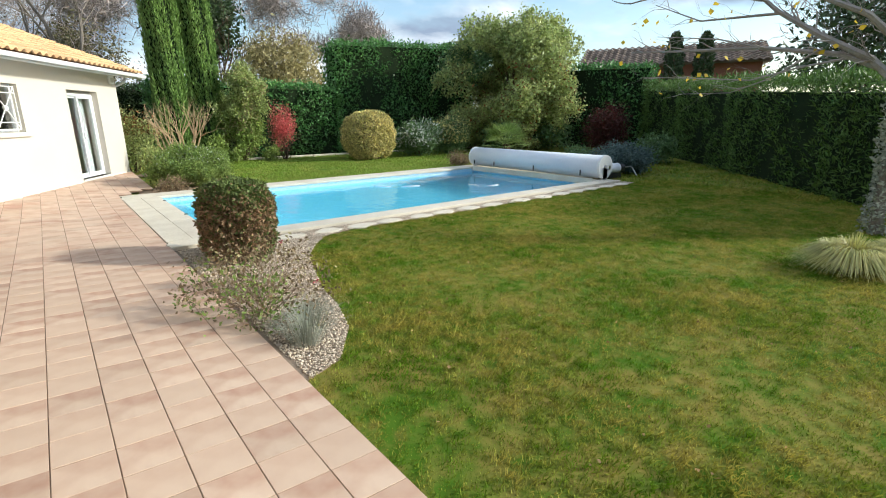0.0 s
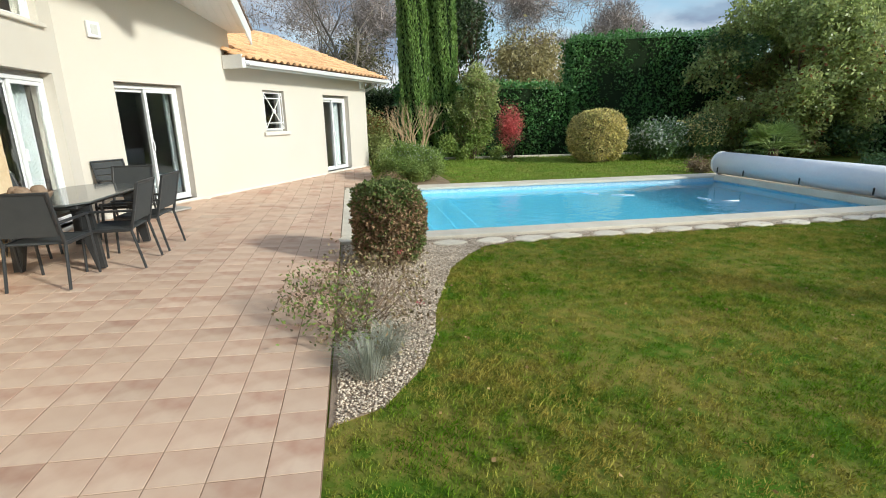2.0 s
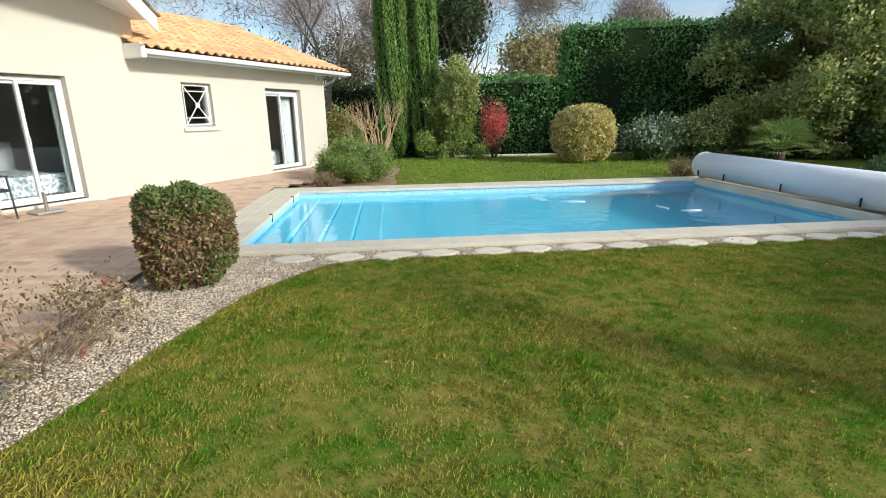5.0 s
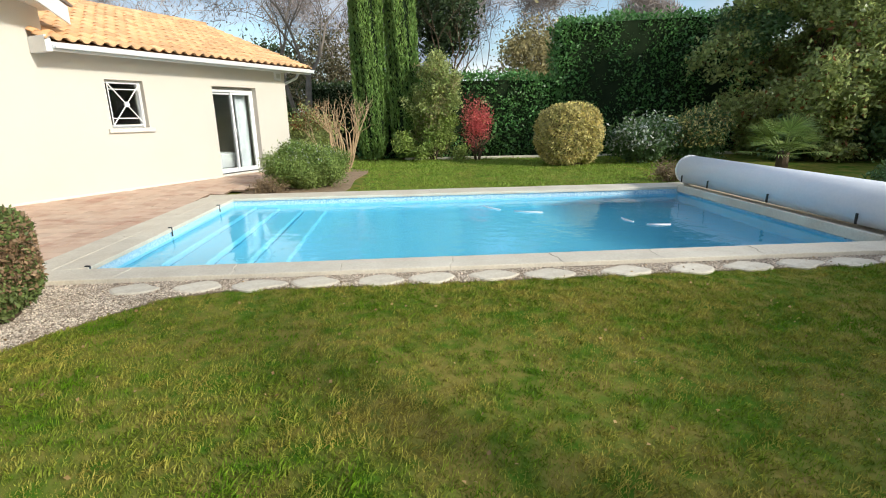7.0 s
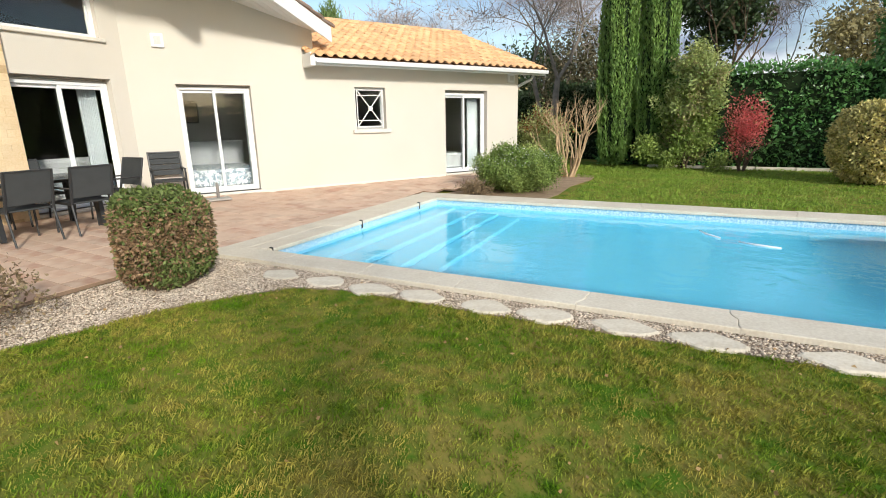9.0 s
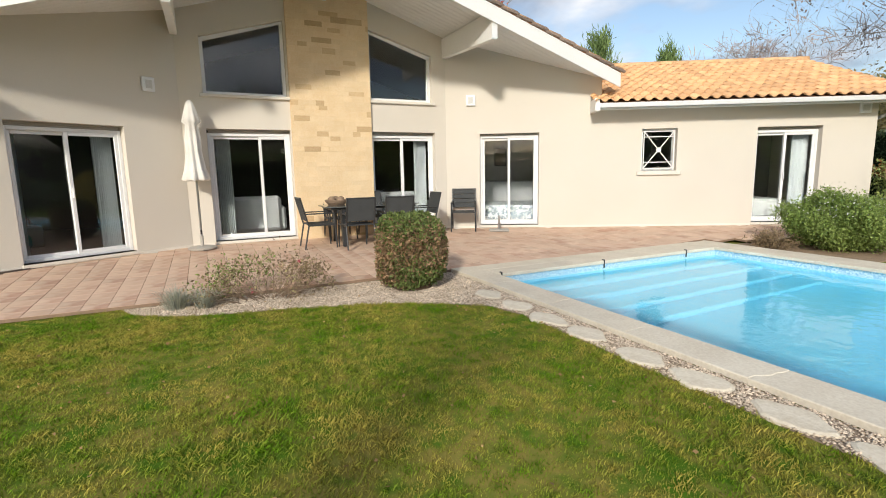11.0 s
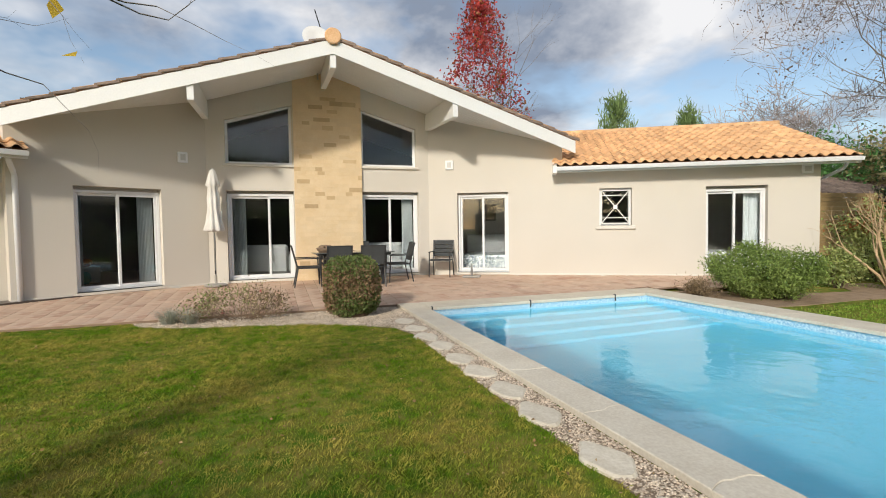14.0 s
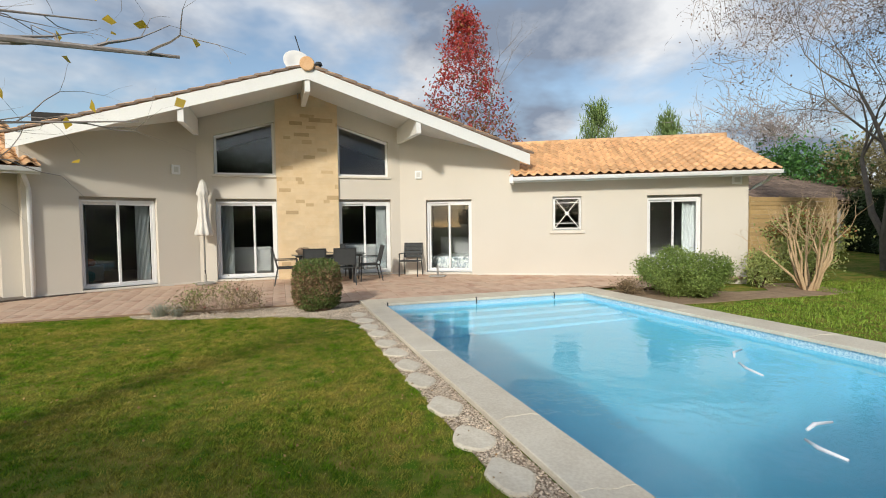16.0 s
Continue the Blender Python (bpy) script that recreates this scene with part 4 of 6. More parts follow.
# ---------------------------------------------------------------- terrace furniture
def chair_proto(arms=True, slats=False):
    t = thing("garden_chair", pose(0, 0, 0), "charcoal aluminium garden chair with grey sling seat", "chair", "chairs round the table")
    part("seat", Shape().box(-0.24, 0.24, -0.22, 0.24, 0.425, 0.445, 0.008), SLING, t, "grey woven sling seat")
    fr = Shape()
    for x in (-0.265, 0.265):
        fr.box(x - 0.014, x + 0.014, -0.24, 0.26, 0.415, 0.45, 0.006)
    fr.box(-0.25, 0.25, 0.24, 0.265, 0.415, 0.45, 0.006)
    part("seat_frame", fr, DARK_METAL, t)
    tilt = pose(0, -0.235, 0.45) @ Matrix.Rotation(radians(14), 4, "X")
    bk = Shape()
    if slats:
        for k in range(4):
            bk.box(-0.245, 0.245, -0.006, 0.008, 0.06 + 0.105 * k, 0.155 + 0.105 * k, 0.004, tilt)
    else:
        bk.box(-0.247, 0.247, -0.005, 0.006, 0.06, 0.48, 0.004, tilt)
    part("backrest", bk, SLING, t, "grey slatted backrest" if slats else "grey woven sling backrest")
    bf = Shape()
    for x in (-0.262, 0.262):
        bf.box(x - 0.016, x + 0.016, -0.014, 0.014, -0.02, 0.50, 0.006, tilt)
    bf.box(-0.25, 0.25, -0.012, 0.012, 0.475, 0.50, 0.005, tilt)
    part("back_frame", bf, DARK_METAL, t)
    for x in (-0.262, 0.262):
        part("leg", Shape().tube([(x, 0.235, 0.63 if arms else 0.43), (x * 1.03, 0.27, 0.0)], [0.016, 0.014], 8), DARK_METAL, t)
        part("leg", Shape().tube([(x, -0.22, 0.45), (x * 1.03, -0.31, 0.0)], [0.016, 0.014], 8), DARK_METAL, t)
        if arms:
            part("armrest", Shape().box(x - 0.022, x + 0.022, -0.30, 0.26, 0.628, 0.650, 0.008), DARK_METAL, t)
    return t


def chair_pose(x, y, rz):
    return pose(x, y, terrace_z(x, y) + 0.006, 0, 0, rz)


proto = chair_proto()
proto.matrix_basis = chair_pose(-1.53, 5.68, 0)
for x, y, a in ((-1.16, 6.30, 92), (-1.14, 7.05, 88), (-2.30, 6.28, -90), (-2.30, 7.02, -88), (-1.66, 7.80, 178)):
    copy_thing(proto, chair_pose(x, y, a))
ch = chair_proto(slats=True)
ch.matrix_basis = chair_pose(-2.13, 9.06, -120)
tagged(ch, "charcoal garden chair standing alone against the wall", "chair")

tz = terrace_z(-1.65, 6.6) + 0.006
table = thing("garden_table", pose(-1.70, 6.72, tz), "long charcoal garden table with dark glass top", "table")
part("tabletop", Shape().slab([(-0.32, -0.93), (0.32, -0.93), (0.46, -0.73), (0.46, 0.73), (0.32, 0.93), (-0.32, 0.93), (-0.46, 0.73), (-0.46, -0.73)], 0.727, 0.745), TABLE_TOP, table, "dark grey glass tabletop")
part("apron", Shape().box(-0.38, 0.38, -0.84, 0.84, 0.68, 0.722, 0.01), DARK_METAL, table)
for x in (-1, 1):
    for y in (-1, 1):
        part("leg", Shape().prism([(x * 0.20, 0.69), (x * 0.40, 0.69), (x * 0.44, 0.0), (x * 0.36, 0.0)], y * 0.62 - 0.03, y * 0.62 + 0.03), DARK_METAL, table)
basket = thing("table_basket", pose(-1.88, 6.12, tz + 0.746), "small brown wicker basket on the table", "basket")
part("bowl", Shape().lathe([(0.15, 0.0), (0.20, 0.04), (0.225, 0.09), (0.21, 0.10), (0.185, 0.05), (0.13, 0.012)], 28, wave=lambda a, z: 1 + 0.015 * math.sin(28 * a)), TWIG, basket)
for kx, ky, kz in ((-0.09, 0.0, 0.10), (0.08, 0.06, 0.10), (0.02, -0.10, 0.10)):
    part("gourd", Shape().lathe([(0.012, -0.07), (0.06, -0.045), (0.08, 0.0), (0.06, 0.045), (0.015, 0.065)], 12, pose(kx, ky, kz, 20, 10)), TWIG, basket, "round brown gourd", smooth=True)

uz = terrace_z(-2.3, 3.72)
par = thing("parasol", pose(-2.28, 3.70, uz), "closed white garden parasol on a slim pole", "parasol")
part("pole", Shape().tube([(0, 0, 0.04), (0, 0, 2.62)], 0.02, 10), STEEL, par, "grey metal pole")
can = Shape().lathe([(0.012, 2.66), (0.06, 2.61), (0.115, 2.42), (0.15, 2.28), (0.10, 2.24), (0.125, 2.0), (0.115, 1.75), (0.15, 1.46), (0.20, 1.28), (0.17, 1.24), (0.03, 1.28)], 40, wave=lambda a, z: 1 + 0.22 * math.sin(8 * a + 2 * z) * min(1, (2.7 - z)))
part("canopy", can, CANVAS, par, "folded white canvas canopy", smooth=True)
part("crank", Shape().tube([(0, 0, 0.35), (0.06, 0.0, 0.36), (0.06, 0.0, 0.28)], 0.012, 6), BLACK, par)
part("base", Shape().lathe([(0.24, 0.006), (0.25, 0.035), (0.20, 0.055), (0.03, 0.07), (0.03, 0.25)], 24), SHUTTER, par, "grey round base")
bz = terrace_z(-1.55, 9.85)
pb = thing("parasol_stand", WALL_R @ pose(0.42, -0.42, bz + 0.006), "empty parasol base with a short metal tube", "parasol base")
part("plate", Shape().box(-0.22, 0.22, -0.16, 0.16, 0.0, 0.04, 0.012), SHUTTER, pb)
part("sleeve", Shape().tube([(0, 0, 0.04), (0, 0, 0.34)], 0.028, 12), STEEL, pb, "short steel sleeve")

# rooms' furniture seen through the glass
bed = thing("bed", WALL_R @ pose(0.75, 1.75, BASE + 0.022), "made bed with a grey and white patterned cover", "bed")
part("mattress", Shape().box(-0.85, 0.85, -1.0, 1.0, 0.05, 0.44, 0.06), BEDDING, bed)
part("headboard", Shape().box(-0.9, 0.9, 1.01, 1.08, 0.0, 1.0, 0.02), SOFA, bed)
pic = thing("picture", WALL_R @ pose(0.58, 3.06, 1.85), "dark framed picture on the bedroom wall", "picture")
part("frame", bars(Shape(), -0.17, 0.17, -0.26, 0.26, 0.03, 0.0, 0.03), BLACK, pic)
part("print", Shape().box(-0.14, 0.14, 0.012, 0.02, -0.23, 0.23), PICTURE, pic)
bed2 = thing("bed", WALL_R @ pose(6.5, 1.7, BASE + 0.022), "bed with a pale cover and dark cushions", "bed")
part("mattress", Shape().box(-0.8, 0.8, -0.9, 0.9, 0.05, 0.50, 0.06), SOFA, bed2)
part("cushion", Shape().box(-0.5, 0.0, 0.3, 0.7, 0.51, 0.72, 0.07), TEAL, bed2, "dark teal cushion")


def sofa(W, w, label):
    t = thing("sofa", W, label, "sofa")
    part("seat", Shape().box(-w / 2, w / 2, -0.40, 0.45, 0.0, 0.42, 0.05), SOFA, t)
    part("backrest", Shape().box(-w / 2, w / 2, -0.58, -0.40, 0.08, 0.84, 0.07), SOFA, t)
    for x in (-1, 1):
        part("arm", Shape().box(x * w / 2 - 0.1, x * w / 2 + 0.1, -0.5, 0.45, 0.08, 0.60, 0.05), SOFA, t)


sofa(WALL_M @ pose(1.25, 1.6, BASE + 0.022), 1.1, "grey fabric sofa standing with its back to the glass door")
sofa(WALL_M @ pose(4.3, 1.4, BASE + 0.022), 1.9, "pale grey sofa behind the sliding door")
sb = thing("sideboard", WALL_L @ pose(1.75, 2.9, BASE + 0.022), "low sideboard with orange and teal cushions on it", "sideboard")
part("body", Shape().box(-0.8, 0.3, -0.25, 0.25, 0.0, 0.40, 0.02), SOFA, sb)
cu = thing("cushion", WALL_L @ pose(1.5, 2.85, BASE + 0.424), "orange cushion on the low sideboard", "cushion")
part("pad", Shape().box(-0.45, 0.4, -0.15, 0.15, 0.0, 0.18, 0.06), ORANGE, cu)
cu = thing("cushion", WALL_L @ pose(1.4, 2.55, BASE + 0.022), "teal floor cushion before the sideboard", "cushion")
part("pad", Shape().box(-0.4, 0.4, -0.15, 0.03, 0.0, 0.28, 0.06), TEAL, cu)

# satellite dish, aerial and flue on the roof
dish = thing("satellite_dish", pose(-2.5, 6.08, 5.12), "white satellite dish on the roof ridge", "satellite dish")
part("mast", Shape().tube([(0, 0, -0.1), (0, 0, 0.85)], 0.02, 8), STEEL, dish)
part("reflector", Shape().lathe([(0.02, 0.0), (0.2, 0.025), (0.36, 0.09), (0.37, 0.10), (0.36, 0.105), (0.2, 0.04), (0.02, 0.015)], 24, pose(0.05, 0, 0.80, 0, 68, 10)), WHITE, dish, smooth=True)
aer = thing("aerial", pose(-2.55, 6.30, 5.35), "thin metal television aerial on the roof", "aerial")
part("rod", Shape().tube([(0, 0, 0), (0, -0.05, 0.7), (0.02, -0.25, 1.35)], 0.014, 6), DARK_METAL, aer)
part("element", Shape().tube([(0, -0.15, 0.75), (0, 0.12, 0.72)], 0.01, 6), DARK_METAL, aer)
flu = thing("flue", pose(-2.5, 6.65, 5.25), "dark metal flue pipe on the roof", "flue")
part("pipe", Shape().tube([(0, 0, -0.1), (0, 0, 0.72)], 0.07, 14), DARK_METAL, flu)
part("cowl", Shape().tube([(0, 0, 0.70), (0, 0, 0.78)], [0.11, 0.08], 14), DARK_METAL, flu)
bike = thing("bicycle", WALL_L @ pose(-1.4, 1.6, 0.02), "bicycle leaning in the shaded porch", "bicycle")
for k in (-0.5, 0.5):
    part("wheel", Shape().tube([(k + 0.32 * math.cos(a), 0, 0.33 + 0.32 * math.sin(a)) for a in np.linspace(0, 2 * math.pi, 25)], 0.018, 6), WHITE, bike)
part("frame", Shape().tube([(-0.5, 0, 0.33), (-0.1, 0, 0.3), (0.3, 0, 0.78), (-0.2, 0, 0.80), (-0.1, 0, 0.3)], 0.018, 6).tube([(0.5, 0, 0.33), (0.28, 0, 0.95), (0.35, 0.2, 1.0)], 0.016, 6), BLACK, bike)

# ---------------------------------------------------------------- gravel bed, stepping stones
BED = [(1.23, 2.86), (1.55, 3.0), (1.86, 3.45), (2.02, 3.95), (2.12, 4.5), (2.32, 5.15), (2.5, 5.7), (2.82, 6.2), (3.12, 6.56), (3.6, 6.70), (4.4, 6.70), (5.5, 6.69), (6.6, 6.71), (8, 6.73), (9.5, 6.74), (11.6, 6.75), (11.6, 7.05), (1.31, 7.05), (1.23, 7.04)]


def in_poly(px, py, poly):
    px, py = np.asarray(px), np.asarray(py)
    inside = np.zeros(px.shape, bool)
    for (ax, ay), (bx, by) in zip(poly, poly[1:] + poly[:1]):
        c = ((ay > py) != (by > py)) & (px < (bx - ax) * (py - ay) / ((by - ay) or 1e-9) + ax)
        inside ^= c
    return inside


gb = Shape().slab(BED, GROUND - 0.03, GROUND + 0.008)
setting("gravel", gb, GRAVEL, "strip of beige gravel between lawn and paving", "gravel")
rng = np.random.default_rng(11)
px, py = rng.uniform(1.27, 11.6, 200000), rng.uniform(2.86, 7.06, 200000)
ok = in_poly(px, py, BED)
px, py = px[ok][:46000], py[ok][:46000]
n = len(px)
r = rng.uniform(0.005, 0.0135, n)
ax = rng.uniform(0, math.pi, n)
base = np.array([(1, 0, 0), (0, 1, 0), (-1, 0, 0), (0, -1, 0), (0, 0, 0.62), (0, 0, -0.62)])
sc = np.stack([r * rng.uniform(0.8, 1.5, n), r * rng.uniform(0.7, 1.1, n), r], 1)
v = base[None] * sc[:, None]
c, s = np.cos(ax)[:, None], np.sin(ax)[:, None]
v = np.stack([v[..., 0] * c - v[..., 1] * s + px[:, None], v[..., 0] * s + v[..., 1] * c + py[:, None], v[..., 2] + (GROUND + 0.012 + rng.uniform(-0.003, 0.006, n))[:, None]], -1)
me = bpy.data.meshes.new("pebbles")
me.vertices.add(6 * n)
me.vertices.foreach_set("co", v.astype(np.float32).ravel())
tri = np.array([(0, 1, 4), (1, 2, 4), (2, 3, 4), (3, 0, 4), (1, 0, 5), (2, 1, 5), (3, 2, 5), (0, 3, 5)])
idx = (tri[None] + 6 * np.arange(n)[:, None, None]).reshape(-1)
me.loops.add(len(idx))
me.loops.foreach_set("vertex_index", idx.astype(np.int32))
me.polygons.add(len(idx) // 3)
me.polygons.foreach_set("loop_start", np.arange(0, len(idx), 3, dtype=np.int32))
me.polygons.foreach_set("loop_total", np.full(len(idx) // 3, 3, np.int32))
me.polygons.foreach_set("use_smooth", [True] * (len(idx) // 3))
me.materials.append(PEBBLE)
me.update(calc_edges=True)
tagged(new("pebbles", me), "loose beige and grey pebbles in the bed", "pebbles", kind="stuff")

STONES_X = [2.70, 3.31, 3.87, 4.40, 5.03, 5.56, 6.16, 6.74, 7.53, 8.20, 8.80, 9.36, 9.92, 10.5, 11.1]
for k, sx in enumerate(STONES_X):
    s = Shape()
    m = 18
    a0 = rng.uniform(0, 6)
    rim = [(0.235 * (1 + 0.10 * math.sin(2 * t + a0) + 0.09 * math.sin(3 * t + 2 * a0) + 0.07 * math.cos(4 * t) + rng.uniform(-0.04, 0.04)) * math.cos(t), 0.145 * (1 + 0.10 * math.sin(3 * t + a0) + 0.08 * math.cos(4 * t + 0.5) + rng.uniform(-0.04, 0.04)) * math.sin(t)) for t in np.linspace(0, 2 * math.pi, m, endpoint=False)]
    vs = [(x, y, -0.03) for x, y in rim] + [(x, y, 0.012) for x, y in rim] + [(x * 0.90, y * 0.88, 0.024 + rng.uniform(-0.002, 0.002)) for x, y in rim]
    s.add(vs, [(i, (i + 1) % m, m + (i + 1) % m, m + i) for i in range(m)] + [(m + i, m + (i + 1) % m, 2 * m + (i + 1) % m, 2 * m + i) for i in range(m)] + [tuple(range(2 * m, 3 * m)), tuple(range(m))[::-1]])
    tagged(part("stepping_stone", s, STEP_STONE, m=pose(sx, 6.825 + rng.uniform(-0.015, 0.015), GROUND + 0.004)), "rough pale stepping stone set in gravel", "stepping stone", "stepping stones along the pool")

# ---------------------------------------------------------------- plants


def plant(name, x, y, label, category, group="", z=GROUND):
    return thing(name, pose(x, y, z), label, category, group)


def crown(t, pts, size, material, rng, name="crown", label="", narrow=0.5, up=0.0):
    return part(name, quads_mesh(name, leaf_quads(pts, size, rng, narrow, up), material), None, t, label)


def shrub(x, y, radii, h0, material, label, n_clump=90, n_leaf=60, leaf_size=0.07, spread=0.12, name="shrub", category="shrub", extra=(), power=0.35, stems=6, z=GROUND, narrow=0.5):
    rng = np.random.default_rng(int(abs(x * 131 + y * 977)) + 3)
    t = plant(name, x, y, label, category, z=z)
    st = Shape()
    for k in range(stems):
        a = 2 * math.pi * k / stems + rng.uniform(-0.3, 0.3)
        branches(st, rng, (0.06 * math.cos(a), 0.06 * math.sin(a), -0.02), (0.5 * math.cos(a) * radii[0], 0.5 * math.sin(a) * radii[1], radii[2] * 1.1), radii[2] * 0.6, 0.02 + 0.012 * radii[2], 2, 5, 0.7)
    part("stem", st, BROWN_BARK, t)
    pts = clumps(rng, (0, 0, h0), radii, n_clump, n_leaf, spread, floor=0.02, power=power)
    crown(t, pts, leaf_size, material, rng, narrow=narrow)
    for nm, m2, frac, dz, sz in extra:
        q = pts[rng.random(len(pts)) < frac]
        q = q[q[:, 2] > dz]
        crown(t, q + rng.normal(size=q.shape) * 0.03, sz, m2, rng, nm)
    return t


def hedge(p, q, depth, height, material, label, density=300, size=0.10, h2=None, name="hedge", drop=0.18, narrow=0.55, up=0.2):
    """A clipped hedge from p to q; its visible side is on the left of that line."""
    rng = np.random.default_rng(int(p[0] * 13 + p[1] * 7 + height * 5) + 40)
    p, q = Vector((*p, 0)), Vector((*q, 0))
    d = (q - p)
    length = d.length
    m = Matrix.Translation((p.x, p.y, GROUND)) @ Matrix.Rotation(math.atan2(d.y, d.x), 4, "Z")
    t = thing(name, m, label, "hedge")
    h2 = h2 or height
    # solid dark filler: blocks the view through and paints the hedge's inner shade
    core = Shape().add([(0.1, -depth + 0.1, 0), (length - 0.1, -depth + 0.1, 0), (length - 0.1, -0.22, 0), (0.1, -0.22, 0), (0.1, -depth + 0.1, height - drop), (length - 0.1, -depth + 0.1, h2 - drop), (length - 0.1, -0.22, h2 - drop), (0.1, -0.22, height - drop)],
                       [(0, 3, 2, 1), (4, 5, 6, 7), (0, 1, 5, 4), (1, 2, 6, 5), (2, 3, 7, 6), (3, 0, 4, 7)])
    part("shade_core", core, FOLIAGE_SHADE, t, "solid near-black core standing for shade between the leaves")

    def wave(u, w):
        return 0.10 * np.sin(1.3 * u + 0.7 * w + p.x) + 0.07 * np.sin(2.9 * u - 1.7 * w + p.y) + 0.05 * np.sin(6.1 * u + 4.3 * w)

    n1, n2, n3 = int(density * length * height), int(density * length * depth * 0.8), int(density * depth * height)
    u, w = rng.uniform(0, length, n1), rng.uniform(0, 1, n1)
    hh = height + (h2 - height) * u / length
    front = np.stack([u, wave(u, w * hh) - 0.10 - np.abs(rng.normal(size=n1)) * 0.13, w * hh], 1)
    u, w = rng.uniform(0, length, n2), rng.uniform(-depth, 0, n2)
    top = np.stack([u, w, height + (h2 - height) * u / length - 0.06 + 0.6 * wave(u, w) + rng.normal(size=n2) * 0.09], 1)
    ends = []
    for x0 in (0, length):
        w, z = rng.uniform(-depth, 0, n3), rng.uniform(0, height if x0 == 0 else h2, n3)
        ends.append(np.stack([x0 + wave(w, z) * 0.8 + rng.normal(size=n3) * 0.08, w, z], 1))
    pts = np.concatenate([front, top, *ends])
    out = np.zeros((len(pts), 3))
    out[:n1, 1] = 0.7
    out[n1:n1 + n2, 2] = 0.9
    part("leaves", quads_mesh("leaves", leaf_quads(pts, size, rng, narrow, up, out), material), None, t)
    return t


# hedges round the garden
hedge((11.2, 21.6), (3.5, 21.6), 1.3, 3.0, L_LAUREL, "dark green clipped laurel hedge", 260, 0.13)
hedge((19.5, 21.5), (11.2, 21.5), 1.6, 5.3, L_LAUREL, "tall dark green clipped laurel hedge", 240, 0.13, h2=4.95)
hedge((23.6, 13.4), (19.5, 21.5), 1.5, 4.0, L_LAUREL, "dark evergreen hedge closing the garden", 180, 0.15)
hedge((10.2, 0.98), (22.9, 13.5), 1.5, 2.2, L_THUJA, "long clipped conifer hedge, shaded side", 460, 0.13, h2=3.0, drop=0.3, narrow=0.22, up=0.9)
hedge((3.7, 23.3), (1.0, 24.4), 1.2, 2.9, L_DARK, "dark overgrown hedge behind the cypresses", 260, 0.13)
hedge((-1.5, 30.2), (-9, 36), 1.5, 3.0, L_DARK, "dark shaded hedge behind the side lawn", 160, 0.14)

# kerb before the back hedge
kb = Shape()
for k in range(13):
    kb.box(5.2 + 1.0 * k, 6.19 + 1.0 * k, 20.62 - 0.05 * k, 20.76 - 0.05 * k, GROUND - 0.02, GROUND + 0.09, 0.012)
setting("kerb", kb, COPING, "low pale stone kerb along the hedge", "kerb")


def cypress(x, y, r, h, label, seed):
    rng = np.random.default_rng(seed)
    t = plant("cypress_tree", x, y, label, "cypress", "cypress columns")
    part("trunk", Shape().tube([(0, 0, -0.05), (0, 0, h * 0.9)], [0.16, 0.03], 8), BROWN_BARK, t)
    # the column's inner shade, as a solid dark filler behind the leaves
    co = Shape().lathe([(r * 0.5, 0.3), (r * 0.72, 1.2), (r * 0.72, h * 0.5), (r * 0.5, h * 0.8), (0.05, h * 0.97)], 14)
    part("shade_core", co, FOLIAGE_SHADE, t)
    n = int(5200 * h * r)
    z = rng.uniform(0.004, 1, n) * h
    a = rng.uniform(0, 2 * math.pi, n)
    env = r * np.interp(z / h, [0, 0.06, 0.2, 0.6, 0.85, 1], [0.55, 0.85, 1, 0.92, 0.6, 0.05])
    rr = env * (0.87 + 0.10 * np.sin(5 * a + 0.9 * z) + 0.06 * np.sin(13 * a + 1.4 * z) + 0.03 * np.sin(29 * a + 2 * z)) - np.abs(rng.normal(size=n)) * 0.05
    pts = np.stack([rr * np.cos(a), rr * np.sin(a), z], 1)
    crown(t, pts, 0.13, L_CYPRESS, rng, up=3.2, narrow=0.28)


cypress(4.05, 20.9, 0.66, 11.5, "tall narrow green cypress column", 1)
cypress(5.22, 21.0, 0.62, 12.0, "tall narrow green cypress column beside its twin", 2)

# shrubs of the back border
ls = shrub(6.25, 20.2, (0.7, 0.6, 1.2), 1.5, L_SHRUB, "loose tall yellow-green shrub before the hedge", 50, 60, 0.10, 0.16)
rng = np.random.default_rng(17)
lobes = [clumps(rng, (rng.uniform(-1, 1) * (1.35 - 0.27 * z), rng.uniform(-0.5, 0.5), z), (0.42, 0.42, 0.36), 12, 60, 0.10, floor=0.03, power=0.3) for z in np.linspace(0.25, 3.35, 30)]
crown(ls, np.concatenate(lobes[13:]), 0.09, L_OLIVE, rng, "upper_sprays", "yellow-green upper sprays")
crown(ls, np.concatenate(lobes[:14]), 0.09, L_SHRUB, rng, "lower_sprays", "darker green lower sprays")
crown(ls, np.concatenate(lobes[3::4]), 0.09, L_FADED, rng, "faded_sprays")
shrub(2.25, 18.6, (0.95, 0.8, 0.95), 0.95, L_OLIVE, "rounded olive shrub turning rust at the top", 110, 60, 0.08, 0.14, extra=(("rust_leaves", L_ORANGE, 0.5, 1.2, 0.08),))
shrub(7.8, 20.05, (0.62, 0.55, 1.0), 1.25, L_MAPLE, "small crimson Japanese maple", 130, 26, 0.065, 0.11, name="maple_tree", category="maple", power=0.6)


